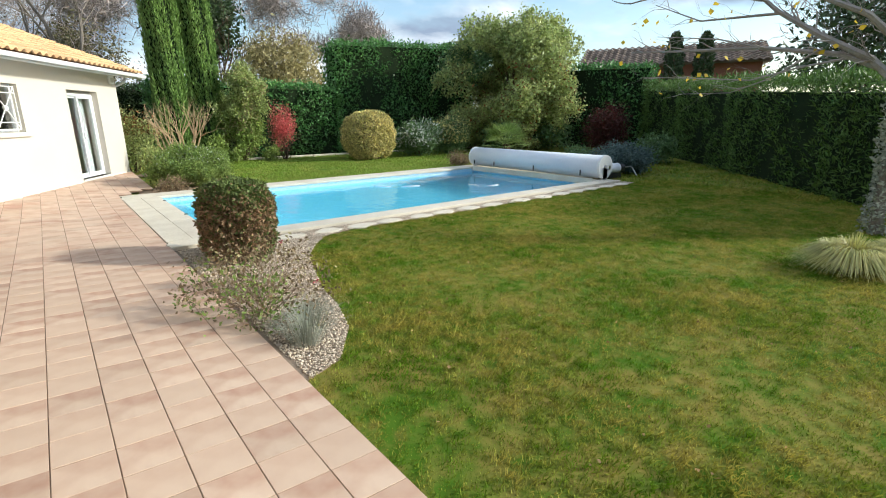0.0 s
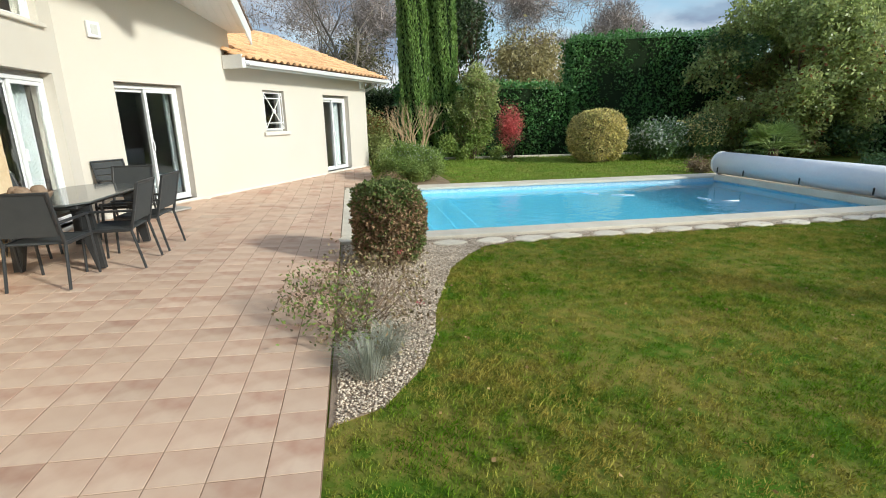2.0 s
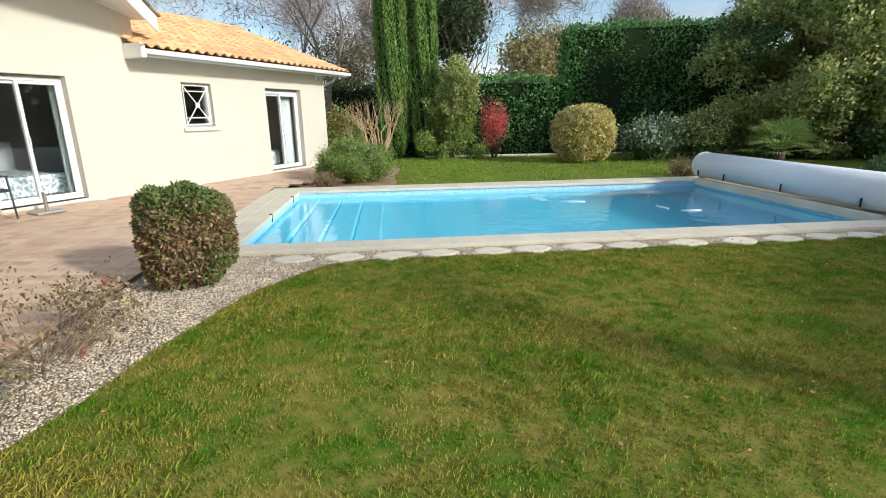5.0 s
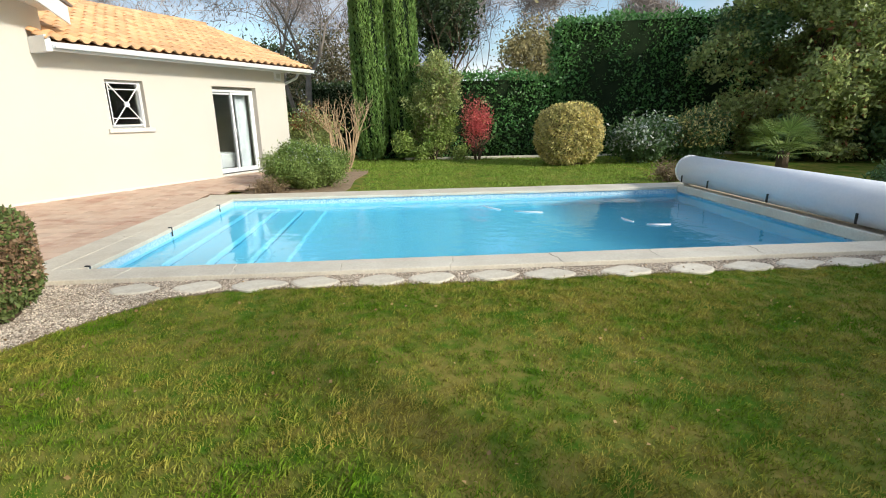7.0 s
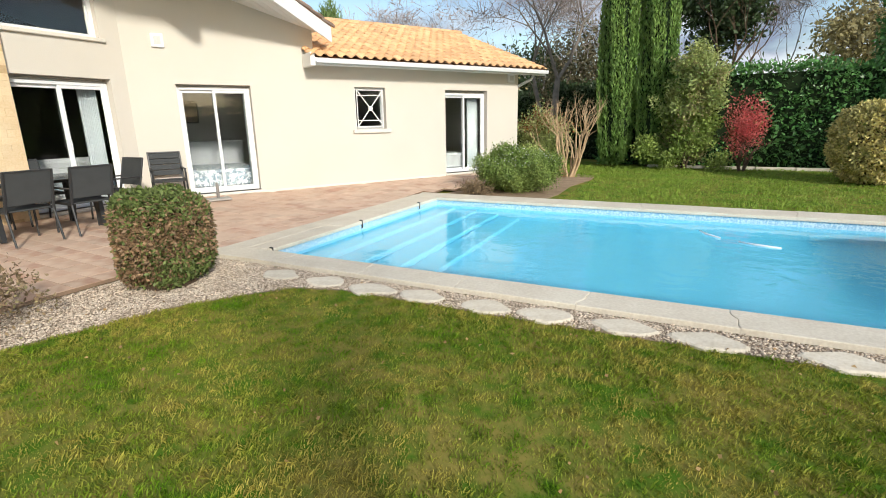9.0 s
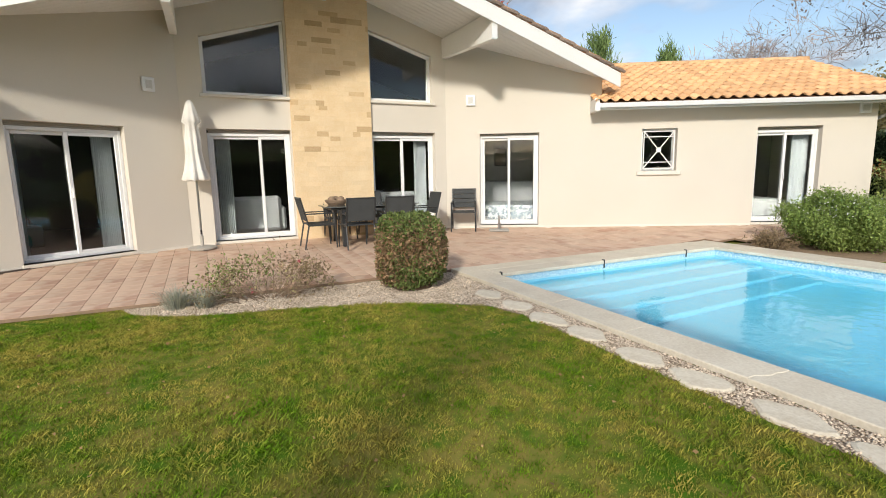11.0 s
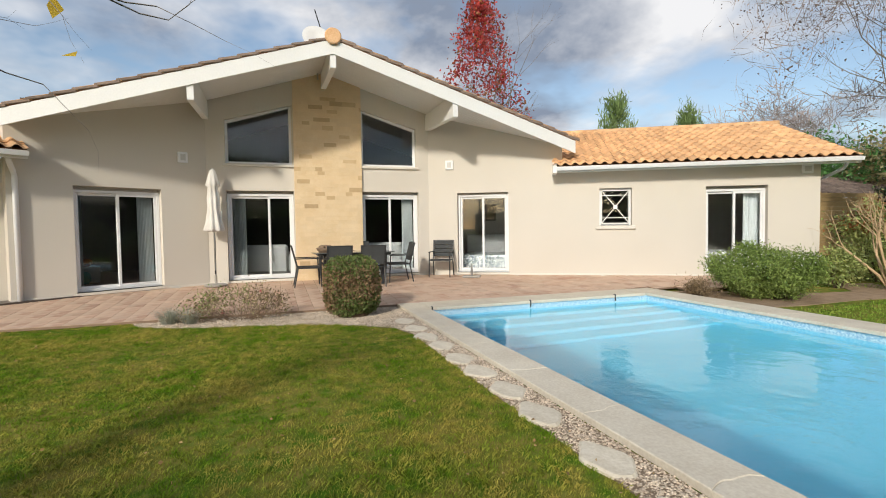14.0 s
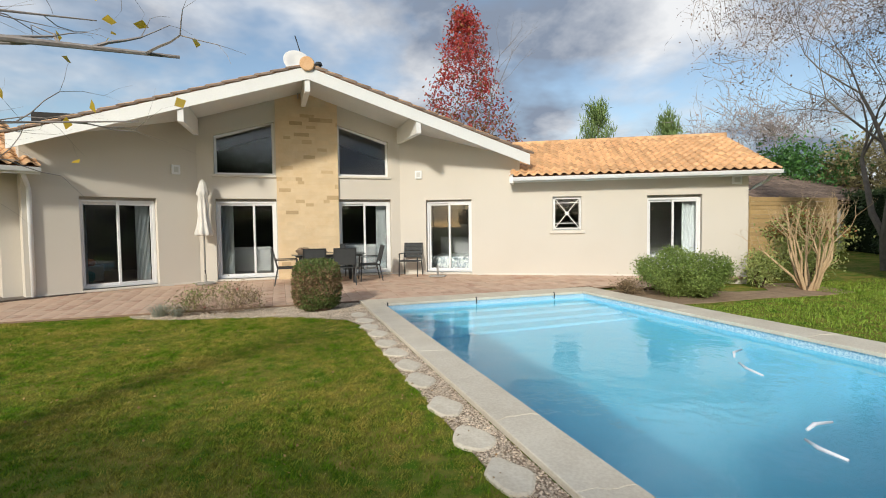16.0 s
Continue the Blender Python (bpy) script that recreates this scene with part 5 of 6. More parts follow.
def clipped(rng, radii, zc, n, sharp=3.0, rough=0.06):
    """Leaf points over a clipped rounded block."""
    u = rng.normal(size=(n, 3))
    u /= np.linalg.norm(u, axis=1)[:, None]
    k = (np.abs(u) ** sharp).sum(1) ** (-1 / sharp)
    lump = 1 + 0.035 * np.sin(7 * u[:, :1] + 5 * u[:, 1:2]) + 0.025 * np.sin(13 * u[:, 2:] + 9 * u[:, :1])
    q = u * k[:, None] * np.array(radii) * (1 - np.abs(rng.normal(size=(n, 1))) * rough) * lump
    q[:, 2] += zc
    return q[q[:, 2] > 0.03]


yb = plant("clipped_shrub", 10.35, 17.7, "clipped round shrub with yellow variegated leaves", "shrub")
rng = np.random.default_rng(19)
part("inner_wood", Shape().lathe([(0.5, 0.0), (0.72, 0.5), (0.72, 1.25), (0.4, 1.55)], 14), BROWN_BARK, yb)
q = clipped(rng, (0.98, 0.96, 0.92), 0.92, 24000, 2.6)
crown(yb, q, 0.085, L_YELLOW, rng)
crown(yb, q[rng.random(len(q)) < 0.08] * 0.97, 0.085, L_SHRUB, rng, "green_leaves")
shrub(12.7, 17.6, (1.15, 0.9, 0.75), 0.72, L_MID, "green shrub with many white flower heads", 150, 60, 0.10, 0.12, extra=(("blossom", L_WHITE, 0.26, 0.5, 0.12),))
shrub(14.5, 17.7, (1.1, 0.9, 0.85), 0.8, L_MID, "green shrub with yellow-green young leaves", 150, 60, 0.10, 0.13, extra=(("young_leaves", L_YELLOW, 0.55, 0.5, 0.11),))
shrub(19.6, 13.0, (1.1, 0.9, 1.0), 1.0, L_RED_SHADED, "dark red leaved shrub, the hedge's shade put into its leaf colour", 120, 50, 0.10, 0.2, name="red_shrub")
shrub(13.2, 8.2, (1.15, 0.85, 0.45), 0.42, L_SPRUCE, "spreading blue-grey dwarf spruce", 150, 60, 0.10, 0.10, name="dwarf_spruce", category="spruce", narrow=0.25)
shrub(14.2, 10.4, (0.9, 0.6, 0.35), 0.3, L_MID, "low green cushion plant", 60, 50, 0.07, 0.10)
shrub(16.6, 9.0, (0.7, 0.6, 0.5), 0.5, L_MID, "green shrub in the hedge's shade", 60, 50, 0.09, 0.14)
shrub(11.4, 13.3, (0.45, 0.35, 0.25), 0.2, L_TAN, "low withered clump beside the pool", 40, 40, 0.10, 0.08, narrow=0.2)
shrub(2.35, 12.95, (0.35, 0.28, 0.2), 0.16, L_TAN, "small withered clump by the coping", 30, 40, 0.08, 0.07, narrow=0.2)
shrub(2.96, 13.9, (1.0, 0.92, 0.50), 0.47, L_BUSH, "low dense green bush with small white flowers", 420, 110, 0.045, 0.08, name="flowering_bush", category="bush", power=0.15, extra=(("blossom", L_WHITE, 0.05, 0.62, 0.04),))
shrub(2.6, 16.6, (0.36, 0.36, 0.45), 0.5, L_OLIVE, "loose olive shrub at the wall's corner", 40, 40, 0.08, 0.12)

# clipped bush at the pool's corner: green above, scorched brown round its sides
rng = np.random.default_rng(21)
bx = plant("box_bush", 1.84, 6.17, "clipped bush, green on top and scorched brown round the sides", "bush")
n = 30000
u = rng.normal(size=(n, 3))
u /= np.linalg.norm(u, axis=1)[:, None]
k = (np.hypot(u[:, 0], u[:, 1]) ** 3.8 + np.abs(u[:, 2]) ** 3.8) ** (-1 / 3.8)
pts = u * k[:, None] * np.array([0.43, 0.44, 0.465]) * (1 - np.abs(rng.normal(size=(n, 1))) * 0.10) * (1 + 0.05 * np.sin(7 * u[:, :1] + 5 * u[:, 1:2]) + 0.03 * np.sin(15 * u[:, 2:] + 11 * u[:, :1]))
pts[:, 2] += 0.50
pts = pts[pts[:, 2] > 0.01]
zz = pts[:, 2] + rng.normal(size=len(pts)) * 0.10
low = (zz < 0.34) & (pts[:, 0] + pts[:, 1] * 0.6 + rng.normal(size=len(pts)) * 0.12 > 0.08)
green = (zz > 0.78) | low | (rng.random(len(pts)) < 0.2)
crown(bx, pts[green], 0.045, L_BOX, rng, "green_leaves")
crown(bx, pts[~green], 0.045, L_BOXBROWN, rng, "brown_leaves", "scorched brown leaves")
part("inner_wood", Shape().lathe([(0.26, 0.0), (0.31, 0.25), (0.31, 0.72), (0.20, 0.84)], 12), BROWN_BARK, bx)

# dry rose bush and grey lavender in the gravel
rose = plant("rose_bush", 1.50, 4.45, "straggling half-bare rose bush with a few pink blooms", "rose bush")
rng = np.random.default_rng(23)
st, tips = Shape(), []
for k in range(58):
    a, q = rng.uniform(0, 2 * math.pi), rng.uniform(0, 0.5)
    branches(st, rng, (0.2 * math.cos(a) * q * 2, 0.7 * math.sin(a) * q * 1.3, 0), (0.42 * math.cos(a), 0.7 * math.sin(a), 0.42), 0.24, 0.006, 3, 4, 0.7, 0.05, (2, 3), tips)
part("cane", st, TWIG, rose, "thin brown canes")
tp = np.array(tips)
q = np.repeat(tp, 7, 0) + rng.normal(size=(len(tp) * 7, 3)) * 0.05
crown(rose, q[rng.random(len(q)) < 0.20], 0.042, L_TAN, rng, "withered_leaves")
crown(rose, q[rng.random(len(q)) < 0.07], 0.04, L_FADED, rng, "leaves")
side = q[(q[:, 0] < 0.05) & (q[:, 1] < 0.1)]
crown(rose, side[rng.random(len(side)) < 0.30], 0.040, L_BUSH, rng, "green_leaves")
bl = tp[rng.random(len(tp)) < 0.006]
crown(rose, np.repeat(bl, 10, 0) + rng.normal(size=(len(bl) * 10, 3)) * 0.012, 0.03, L_PINK, rng, "bloom", "pink rose blooms")["kind"] = "stuff"


def tuft(name, x, y, label, material, n, length, lean, width, category, z=GROUND, droop=0.5, base=0.1):
    rng = np.random.default_rng(int(x * 100 + y * 10))
    t = plant(name, x, y, label, category, z=z)
    a, r = rng.uniform(0, 2 * math.pi, n), rng.uniform(0, 1, n) ** 0.6
    b = np.stack([np.cos(a) * r * base, np.sin(a) * r * base, np.zeros(n)], 1)
    ln = length * rng.uniform(0.6, 1.15, n)
    out = np.stack([np.cos(a), np.sin(a), np.zeros(n)], 1) * (lean * r * ln)[:, None]
    mid = b + out * 0.5 + np.stack([0 * a, 0 * a, ln * 0.62], 1)
    tip = b + out * 1.25 + np.stack([0 * a, 0 * a, ln * (1 - droop * r)], 1)
    s = np.stack([-np.sin(a), np.cos(a), 0 * a], 1) * width
    quads = np.concatenate([np.stack([b - s, b + s, mid + s, mid - s], 1), np.stack([mid - s, mid + s, tip + s * 0.15, tip - s * 0.15], 1)])
    part("foliage", quads_mesh("foliage", quads, material), None, t)
    return t


tuft("lavender", 1.48, 3.42, "grey-green lavender clump in the gravel", L_GREY, 420, 0.29, 0.75, 0.0016, "lavender", droop=0.3, base=0.12)
tuft("lavender", 1.62, 3.72, "small grey lavender clump beside another", L_GREY, 380, 0.26, 0.85, 0.0016, "lavender", droop=0.3, base=0.08)
tuft("ornamental_grass", 6.85, 1.30, "arching mound of pale variegated grass", L_STRAW, 2600, 0.43, 0.95, 0.005, "grass clump", droop=0.85, base=0.14)
tuft("ornamental_grass", 7.5, 0.9, "arching mound of pale variegated grass behind another", L_STRAW, 2200, 0.40, 0.95, 0.005, "grass clump", droop=0.85, base=0.14)

# palm with fan leaves
palm = plant("fan_palm", 15.3, 14.9, "low fan palm with green pleated leaves", "palm")
rng = np.random.default_rng(31)
part("trunk", Shape().tube([(0, 0, -0.05), (0, 0, 0.5)], [0.16, 0.14], 10), BROWN_BARK, palm)
fan = []
stalk = Shape()
for k in range(34):
    a, e = rng.uniform(0, 2 * math.pi), rng.uniform(0.0, 1.2)
    d = Vector((math.cos(a) * math.cos(e), math.sin(a) * math.cos(e), math.sin(e)))
    c = Vector((0, 0, 0.42)) + d * rng.uniform(0.5, 0.75)
    stalk.tube([(0, 0, 0.4), tuple(c)], 0.012, 4)
    side = d.cross(Vector((0, 0, 1))).normalized()
    upv = side.cross(d)
    for j in np.linspace(-1.5, 1.5, 17):
        w = d * math.cos(j) + side * math.sin(j)
        tip = c + w * 0.52 + upv * (-0.08)
        s = w.cross(upv).normalized() * 0.018
        midp = c + w * 0.28
        fan.append([c, midp + s, tip, midp - s])
part("stalk", stalk, L_PALM, palm)
part("fan_leaves", quads_mesh("fan_leaves", np.array(fan), L_PALM), None, palm)

# crape myrtle, bare
cm = plant("bare_shrub", 3.45, 17.1, "bare many-stemmed shrub with pale tan branches", "shrub")
rng = np.random.default_rng(33)
st = Shape()
for k in range(15):
    a = 2 * math.pi * k / 15
    branches(st, rng, (0.12 * math.cos(a), 0.12 * math.sin(a), -0.03), (0.30 * math.cos(a) * (0.8 + k % 3 * 0.4), 0.30 * math.sin(a) * (0.8 + k % 3 * 0.4), 1.1), 1.22, 0.034, 3, 6, 0.5, 0.18, (2, 3), None, 0.50, 0.19)
part("stem", st, PALE_BARK, cm)
soil = Shape().slab([(1.6 + 0.0, 12.75), (3.9, 12.75), (4.0, 13.6), (3.95, 15.0), (4.15, 16.6), (4.1, 17.6), (3.4, 17.95), (2.4, 18.0), (2.05, 17.2), (3.15, 16.2), (3.05, 15.4), (1.7, 13.4)], GROUND - 0.03, GROUND + 0.012)
setting("soil_bed", soil, SOIL, "bare brown planting bed with leaf litter", "planting bed")


def broadleaf(name, x, y, h, radii, material, label, seed, n_clump=300, n_leaf=60, size=0.13, spread=0.3, bark=BROWN_BARK, zc=None, extra=(), power=0.3, trunk=0.16, category="tree"):
    rng = np.random.default_rng(seed)
    t = plant(name, x, y, label, category)
    st = Shape()
    branches(st, rng, (0, 0, -0.1), (0, 0, 1), h * 0.38, trunk, 4, 7, 0.6, 0.2, (3, 4), None, 0.6)
    part("trunk", st, bark, t)
    pts = clumps(rng, (0, 0, zc or h * 0.58), radii, n_clump, n_leaf, spread, floor=0.05, power=power)
    crown(t, pts, size, material, rng)
    for nm, m2, frac, lo, hi in extra:
        q = pts[(rng.random(len(pts)) < frac) & (pts[:, 2] > lo) & (pts[:, 2] < hi)]
        crown(t, q + rng.normal(size=q.shape) * 0.06, size, m2, rng, nm)
    return t


big = broadleaf("evergreen_tree", 18.9, 17.9, 6.6, (1.6, 1.5, 1.2), L_OLIVE, "broad olive-green evergreen tree before the hedge", 41, 60, 90, 0.17, 0.26, zc=5.0)
rng = np.random.default_rng(141)
light, dark = [], []
for k in range(64):
    a, e = rng.uniform(0, 2 * math.pi), rng.uniform(0, 1)
    z = 0.45 + 5.2 * e
    r = 3.3 * math.sin(math.pi * (0.24 + 0.54 * (1 - e))) * rng.uniform(0.55, 1.05)
    c = (r * math.cos(a), r * math.sin(a) * 0.85, z)
    s0 = rng.uniform(0.75, 1.25)
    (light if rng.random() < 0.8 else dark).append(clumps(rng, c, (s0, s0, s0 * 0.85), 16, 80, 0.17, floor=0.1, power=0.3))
crown(big, np.concatenate(light), 0.16, L_OLIVE, rng, "outer_crown")
# clumps picked at random get a darker green in place of crown shade
crown(big, np.concatenate(dark), 0.16, L_MID, rng, "shaded_crown", "darker leaf clumps, crown shade put into their green")
q = np.concatenate(light)
crown(big, q[(rng.random(len(q)) < 0.05) & (q[:, 2] < 4)], 0.17, L_ORANGE, rng, "rust_leaves")
broadleaf("overgrown_tree", 1.9, 26.6, 7.0, (2.3, 1.4, 2.4), L_BRAMBLE, "dark tangled tree with brown withered leaves behind the hedge", 46, 150, 50, 0.14, 0.3, zc=3.6, power=0.5)
broadleaf("magnolia_tree", 7.0, 27.5, 8.5, (2.0, 1.8, 2.4), L_DARK, "dark glossy evergreen magnolia behind the hedge", 42, 130, 60, 0.22, 0.3, zc=6.2)
broadleaf("brown_tree", 14.6, 37, 7.6, (3.4, 3.2, 3.2), L_FADED, "round tree in faded olive and tan leaf", 43, 200, 60, 0.25, 0.45, zc=4.6)
lq = broadleaf("liquidambar_tree", -14.0, 15.4, 13.6, (0.6, 0.6, 1.5), L_RED, "tall conical tree in crimson autumn leaf behind the house", 44, 40, 16, 0.17, 0.22, bark=BARK, zc=11.6, power=0.5, trunk=0.12)
rng = np.random.default_rng(144)
e = rng.uniform(0, 1, 420) ** 1.15
a = rng.uniform(0, 2 * math.pi, 420)
rr = (0.25 + 3.3 * (1 - e) ** 0.85) * rng.uniform(0.25, 1, 420) ** 0.6
cc = np.stack([rr * np.cos(a), rr * np.sin(a), 4.2 + 9.0 * e], 1)
pts = np.repeat(cc, 17, 0) + rng.normal(size=(420 * 17, 3)) * 0.25
hot = rng.random(len(pts)) < np.clip((pts[:, 2] - 5) / 5, 0.15, 0.85)
crown(lq, pts[hot], 0.19, L_RED, rng, "crimson_leaves")
crown(lq, pts[~hot], 0.19, L_ORANGE, rng, "rust_leaves", "rust-brown leaves")


def bare_tree(x, y, h, label, seed, spread=0.55, depth=6, leaf_mat=None, size=0.1, kids=(2, 3), trunk=0.16, bark=BARK, leaf_share=0.25, twigs=6, first=0.24, fine=0.045, reach=0.9):
    rng = np.random.default_rng(seed)
    t = plant("bare_tree", x, y, label, "tree")
    st, tips = Shape(), []
    branches(st, rng, (0, 0, -0.1), (0.05, 0, 1), h * first, trunk, depth, 8, spread, 0.14, kids, tips, 0.78, 0.14)
    part("trunk", st, bark, t)
    tw = np.repeat(np.array(tips), twigs, 0) + rng.normal(size=(len(tips) * twigs, 3)) * 0.22
    crown(t, tw, reach, TWIG_FINE, rng, "twig_haze", "fine bare twigs", narrow=fine, up=0.6)
    if leaf_mat:
        q = np.repeat(np.array(tips), 8, 0) + rng.normal(size=(len(tips) * 8, 3)) * 0.32
        crown(t, q[rng.random(len(q)) < leaf_share], size, leaf_mat, rng)
    return t


bare_tree(1.2, 23.8, 13, "large spreading tree, nearly bare in autumn", 51, 0.66, 7, L_BUD, 0.10, (3, 3), 0.20, leaf_share=0.35, twigs=2, first=0.25, fine=0.022)
bare_tree(15.2, 41, 12.5, "bare grey tree beyond the hedge", 52, 0.5, 7, None, 0.1, (2, 3), 0.17, ASH_BARK, twigs=9)
bare_tree(22.5, 42, 12.5, "bare grey tree beyond the tall hedge", 53, 0.5, 7, None, 0.12, (2, 3), 0.17, ASH_BARK, twigs=9)
bare_tree(10.8, 39, 12.0, "bare grey tree with fine upright twigs", 59, 0.48, 7, None, 0.12, (2, 3), 0.16, ASH_BARK, twigs=9)
bare_tree(4.5, 40, 11.5, "bare tree far behind the garden", 54, 0.55, 7, None, 0.1, (2, 3), 0.16, ASH_BARK, twigs=8)
bare_tree(-2.5, 33, 12, "bare brownish tree behind the large one", 55, 0.55, 7, L_BUD, 0.12, (2, 3), 0.18, ASH_BARK, twigs=3, fine=0.03)
bare_tree(-14, 36, 9.5, "bare tree far behind the house", 56, 0.55, 6, None, 0.12, (2, 3), 0.14, ASH_BARK, twigs=8)
bare_tree(-19, 35, 9.5, "bare tree beside another far behind the house", 60, 0.55, 6, None, 0.12, (2, 3), 0.14, ASH_BARK, twigs=8)
bare_tree(9.0, 31, 9.5, "slim bare tree beyond the low hedge", 57, 0.5, 6, None, 0.12, (2, 3), 0.12, ASH_BARK, twigs=6, fine=0.03)
bare_tree(36, 9, 11, "nearly bare pale tree beyond the conifer hedge", 58, 0.55, 6, L_BUD, 0.11, (2, 3), twigs=3)


def pine(x, y, h, r, label, seed):
    rng = np.random.default_rng(seed)
    t = plant("pine_tree", x, y, label, "pine", "pines behind the house")
    part("trunk", Shape().tube([(0, 0, -0.1), (0.05, 0, h * 0.95)], [0.14, 0.03], 8), BROWN_BARK, t)
    pts = []
    for k in range(70):
        z = rng.uniform(0.3, 1.0)
        a = rng.uniform(0, 2 * math.pi)
        e = r * (1.06 - z) * 1.35
        for j in range(60):
            u = rng.uniform(0.2, 1)
            pts.append((math.cos(a) * e * u, math.sin(a) * e * u, z * h + 0.7 * u * u))
    pts = np.array(pts) + rng.normal(size=(len(pts), 3)) * 0.16
    crown(t, pts, 0.42, L_PINE, rng, "needles", narrow=0.12, up=2.4)


pine(-14, 23.9, 8.6, 2.3, "young green pine behind the wing's roof", 61)
pine(-14, 29.3, 8.2, 2.2, "young green pine beside another behind the roof", 62)
broadleaf("evergreen_tree", -11.5, 36.5, 7.0, (3.4, 2.6, 2.5), L_LAUREL, "dark green evergreen tree behind the old roof", 66, 120, 60, 0.24, 0.4, zc=4.4)
broadleaf("brown_tree", -8.2, 38.5, 6.8, (3.0, 2.6, 2.6), L_FADED, "olive-tan tree behind the old roof", 67, 110, 50, 0.24, 0.45, zc=4.2)
broadleaf("dark_pine", -6, 44, 7.5, (5.0, 3.0, 3.0), L_DARK, "dark evergreen trees far behind the side garden", 63, 160, 60, 0.3, 0.5, zc=4.4)
broadleaf("evergreen_tree", 33, 7, 8.0, (4.5, 4.5, 3.6), L_DARK, "dark evergreen tree standing behind the conifer hedge", 64, 110, 40, 0.35, 0.6, zc=4.8)
broadleaf("evergreen_tree", 40, 0, 10, (6.0, 6.0, 4.5), L_DARK, "large dark evergreen tree beyond the garden", 65, 110, 40, 0.45, 0.8, zc=6.0)

# ginkgo with an ivy-clad trunk
gk = plant("ginkgo_tree", 9.2, 1.58, "small ginkgo with ivy on its trunk and a few yellow leaves", "ginkgo")
rng = np.random.default_rng(71)
tr = Shape().tube([(0, 0, -0.05), (0.02, 0.02, 1.2), (-0.02, 0.05, 2.4), (0.1, 0.1, 3.6), (0.3, 0.2, 5.0)], [0.085, 0.07, 0.06, 0.045, 0.02], 9)
part("trunk", tr, BARK, gk)
lb, tips = Shape(), []
BOUGHS = (([(0, 0, 2.1), (-0.22, 0.7, 2.45), (-0.6, 1.6, 2.60), (-0.95, 2.5, 2.62), (-1.15, 3.35, 2.66)], 0.05),
          ([(-0.2, 0.65, 2.4), (-0.5, 1.1, 2.30), (-0.85, 1.6, 2.14), (-1.15, 2.3, 2.20), (-1.2, 3.1, 2.26)], 0.02),
          ([(0, 0.02, 2.4), (-0.45, 0.45, 2.9), (-0.9, 1.2, 3.3), (-1.35, 2.2, 3.45), (-1.7, 3.1, 3.3)], 0.05),
          ([(-0.6, 1.6, 2.60), (-0.9, 2.1, 2.75), (-1.2, 2.9, 2.85)], 0.018),
          ([(-0.02, 0.05, 2.0), (-0.15, 0.4, 2.37), (-0.39, 0.97, 2.72), (-0.58, 1.45, 3.06), (-0.75, 1.9, 3.5), (-0.8, 2.2, 4.1)], 0.062),
          ([(-0.36, 0.91, 2.55), (-0.58, 1.45, 2.16), (-0.76, 1.89, 1.98), (-1.02, 2.55, 1.98)], 0.016),
          ([(-0.58, 1.45, 3.04), (-0.95, 2.37, 3.03), (-1.19, 2.98, 3.32)], 0.022),
          ([(0.1, 0.1, 3.4), (0.5, 0.4, 4.0), (0.9, 0.6, 4.6)], 0.04),
          ([(0.05, 0.08, 3.0), (-0.5, -0.3, 3.6), (-1.0, -0.6, 4.1)], 0.04),
          ([(0.1, 0.1, 3.6), (-0.2, 0.9, 4.1), (-0.5, 1.7, 4.3)], 0.035))
for path, rd0 in BOUGHS:
    m = len(path)
    lb.tube(path, [rd0 * (1 - 0.8 * i / (m - 1)) for i in range(m)], 6)
    for i in range(1, m):
        for k in range(4):
            f = rng.uniform(0, 1)
            q = Vector(path[i - 1]).lerp(Vector(path[i]), f)
            along = (Vector(path[i]) - Vector(path[i - 1])).normalized()
            d0 = (along + Vector(rng.normal(size=3)) * 0.55).normalized()
            d0.z = max(d0.z, -0.05)
            branches(lb, rng, q, d0, 0.30, rd0 * 0.22, 2, 4, 0.6, 0.02, (1, 2), tips, 0.7, 0.16)
part("limb", lb, ASH_BARK, gk)
tp = np.array(tips)
sel = tp[rng.random(len(tp)) < 0.24]
crown(gk, sel + rng.normal(size=sel.shape) * 0.03, 0.075, L_GINKGO, rng, "yellow_leaves", "few yellow fan leaves", narrow=1.0)
a, z = rng.uniform(0, 2 * math.pi, 2000), rng.uniform(0, 2.2, 2000)
rr = 0.09 + 0.06 * np.abs(np.sin(2 * z + a)) + np.abs(rng.normal(size=2000)) * 0.02
crown(gk, np.stack([rr * np.cos(a), rr * np.sin(a), z], 1), 0.065, L_GREY, rng, "ivy", "grey-green ivy on the trunk")

# ---------------------------------------------------------------- neighbours and fence
fence = thing("wooden_fence", pose(-4, 24.2, GROUND), "tall fence of golden horizontal boards", "fence")
for k in range(14):
    part("board", Shape().box(-0.02, 0.02, 0.0, 5.2, 0.10 + 0.182 * k, 0.275 + 0.182 * k, 0.006), WOOD, fence)
for k in range(4):
    part("post", Shape().box(-0.07, -0.021, 0.0 + 1.7 * k, 0.09 + 1.7 * k, 0.0, 2.68, 0.006), WOOD, fence)
shed = thing("neighbour_barn", pose(-9, 27, GROUND), "low building with a weathered tile roof behind the fence", "building")
part("wall", Shape().box(-2.5, 2.0, -3, 13, 0, 2.6), RENDER, shed)
rf = Shape()
for k in range(9):
    for j in range(34):
        rf.add(TILE_SHAPE.v, TILE_SHAPE.f, pose(2.6 - 0.52 * k, -3.4 + 0.5 * j, 2.62 + 0.20 * k, 0, 0, 90) @ Matrix.Rotation(math.atan2(0.20, 0.52), 4, "X") @ Matrix.Diagonal((2.2, 1.6, 1.5, 1)))
rf.box(-2.2, 2.5, -3.3, 13.2, 2.5, 2.6)
part("roof", rf, OLD_ROOF_AND_SHADE, shed, smooth=True)
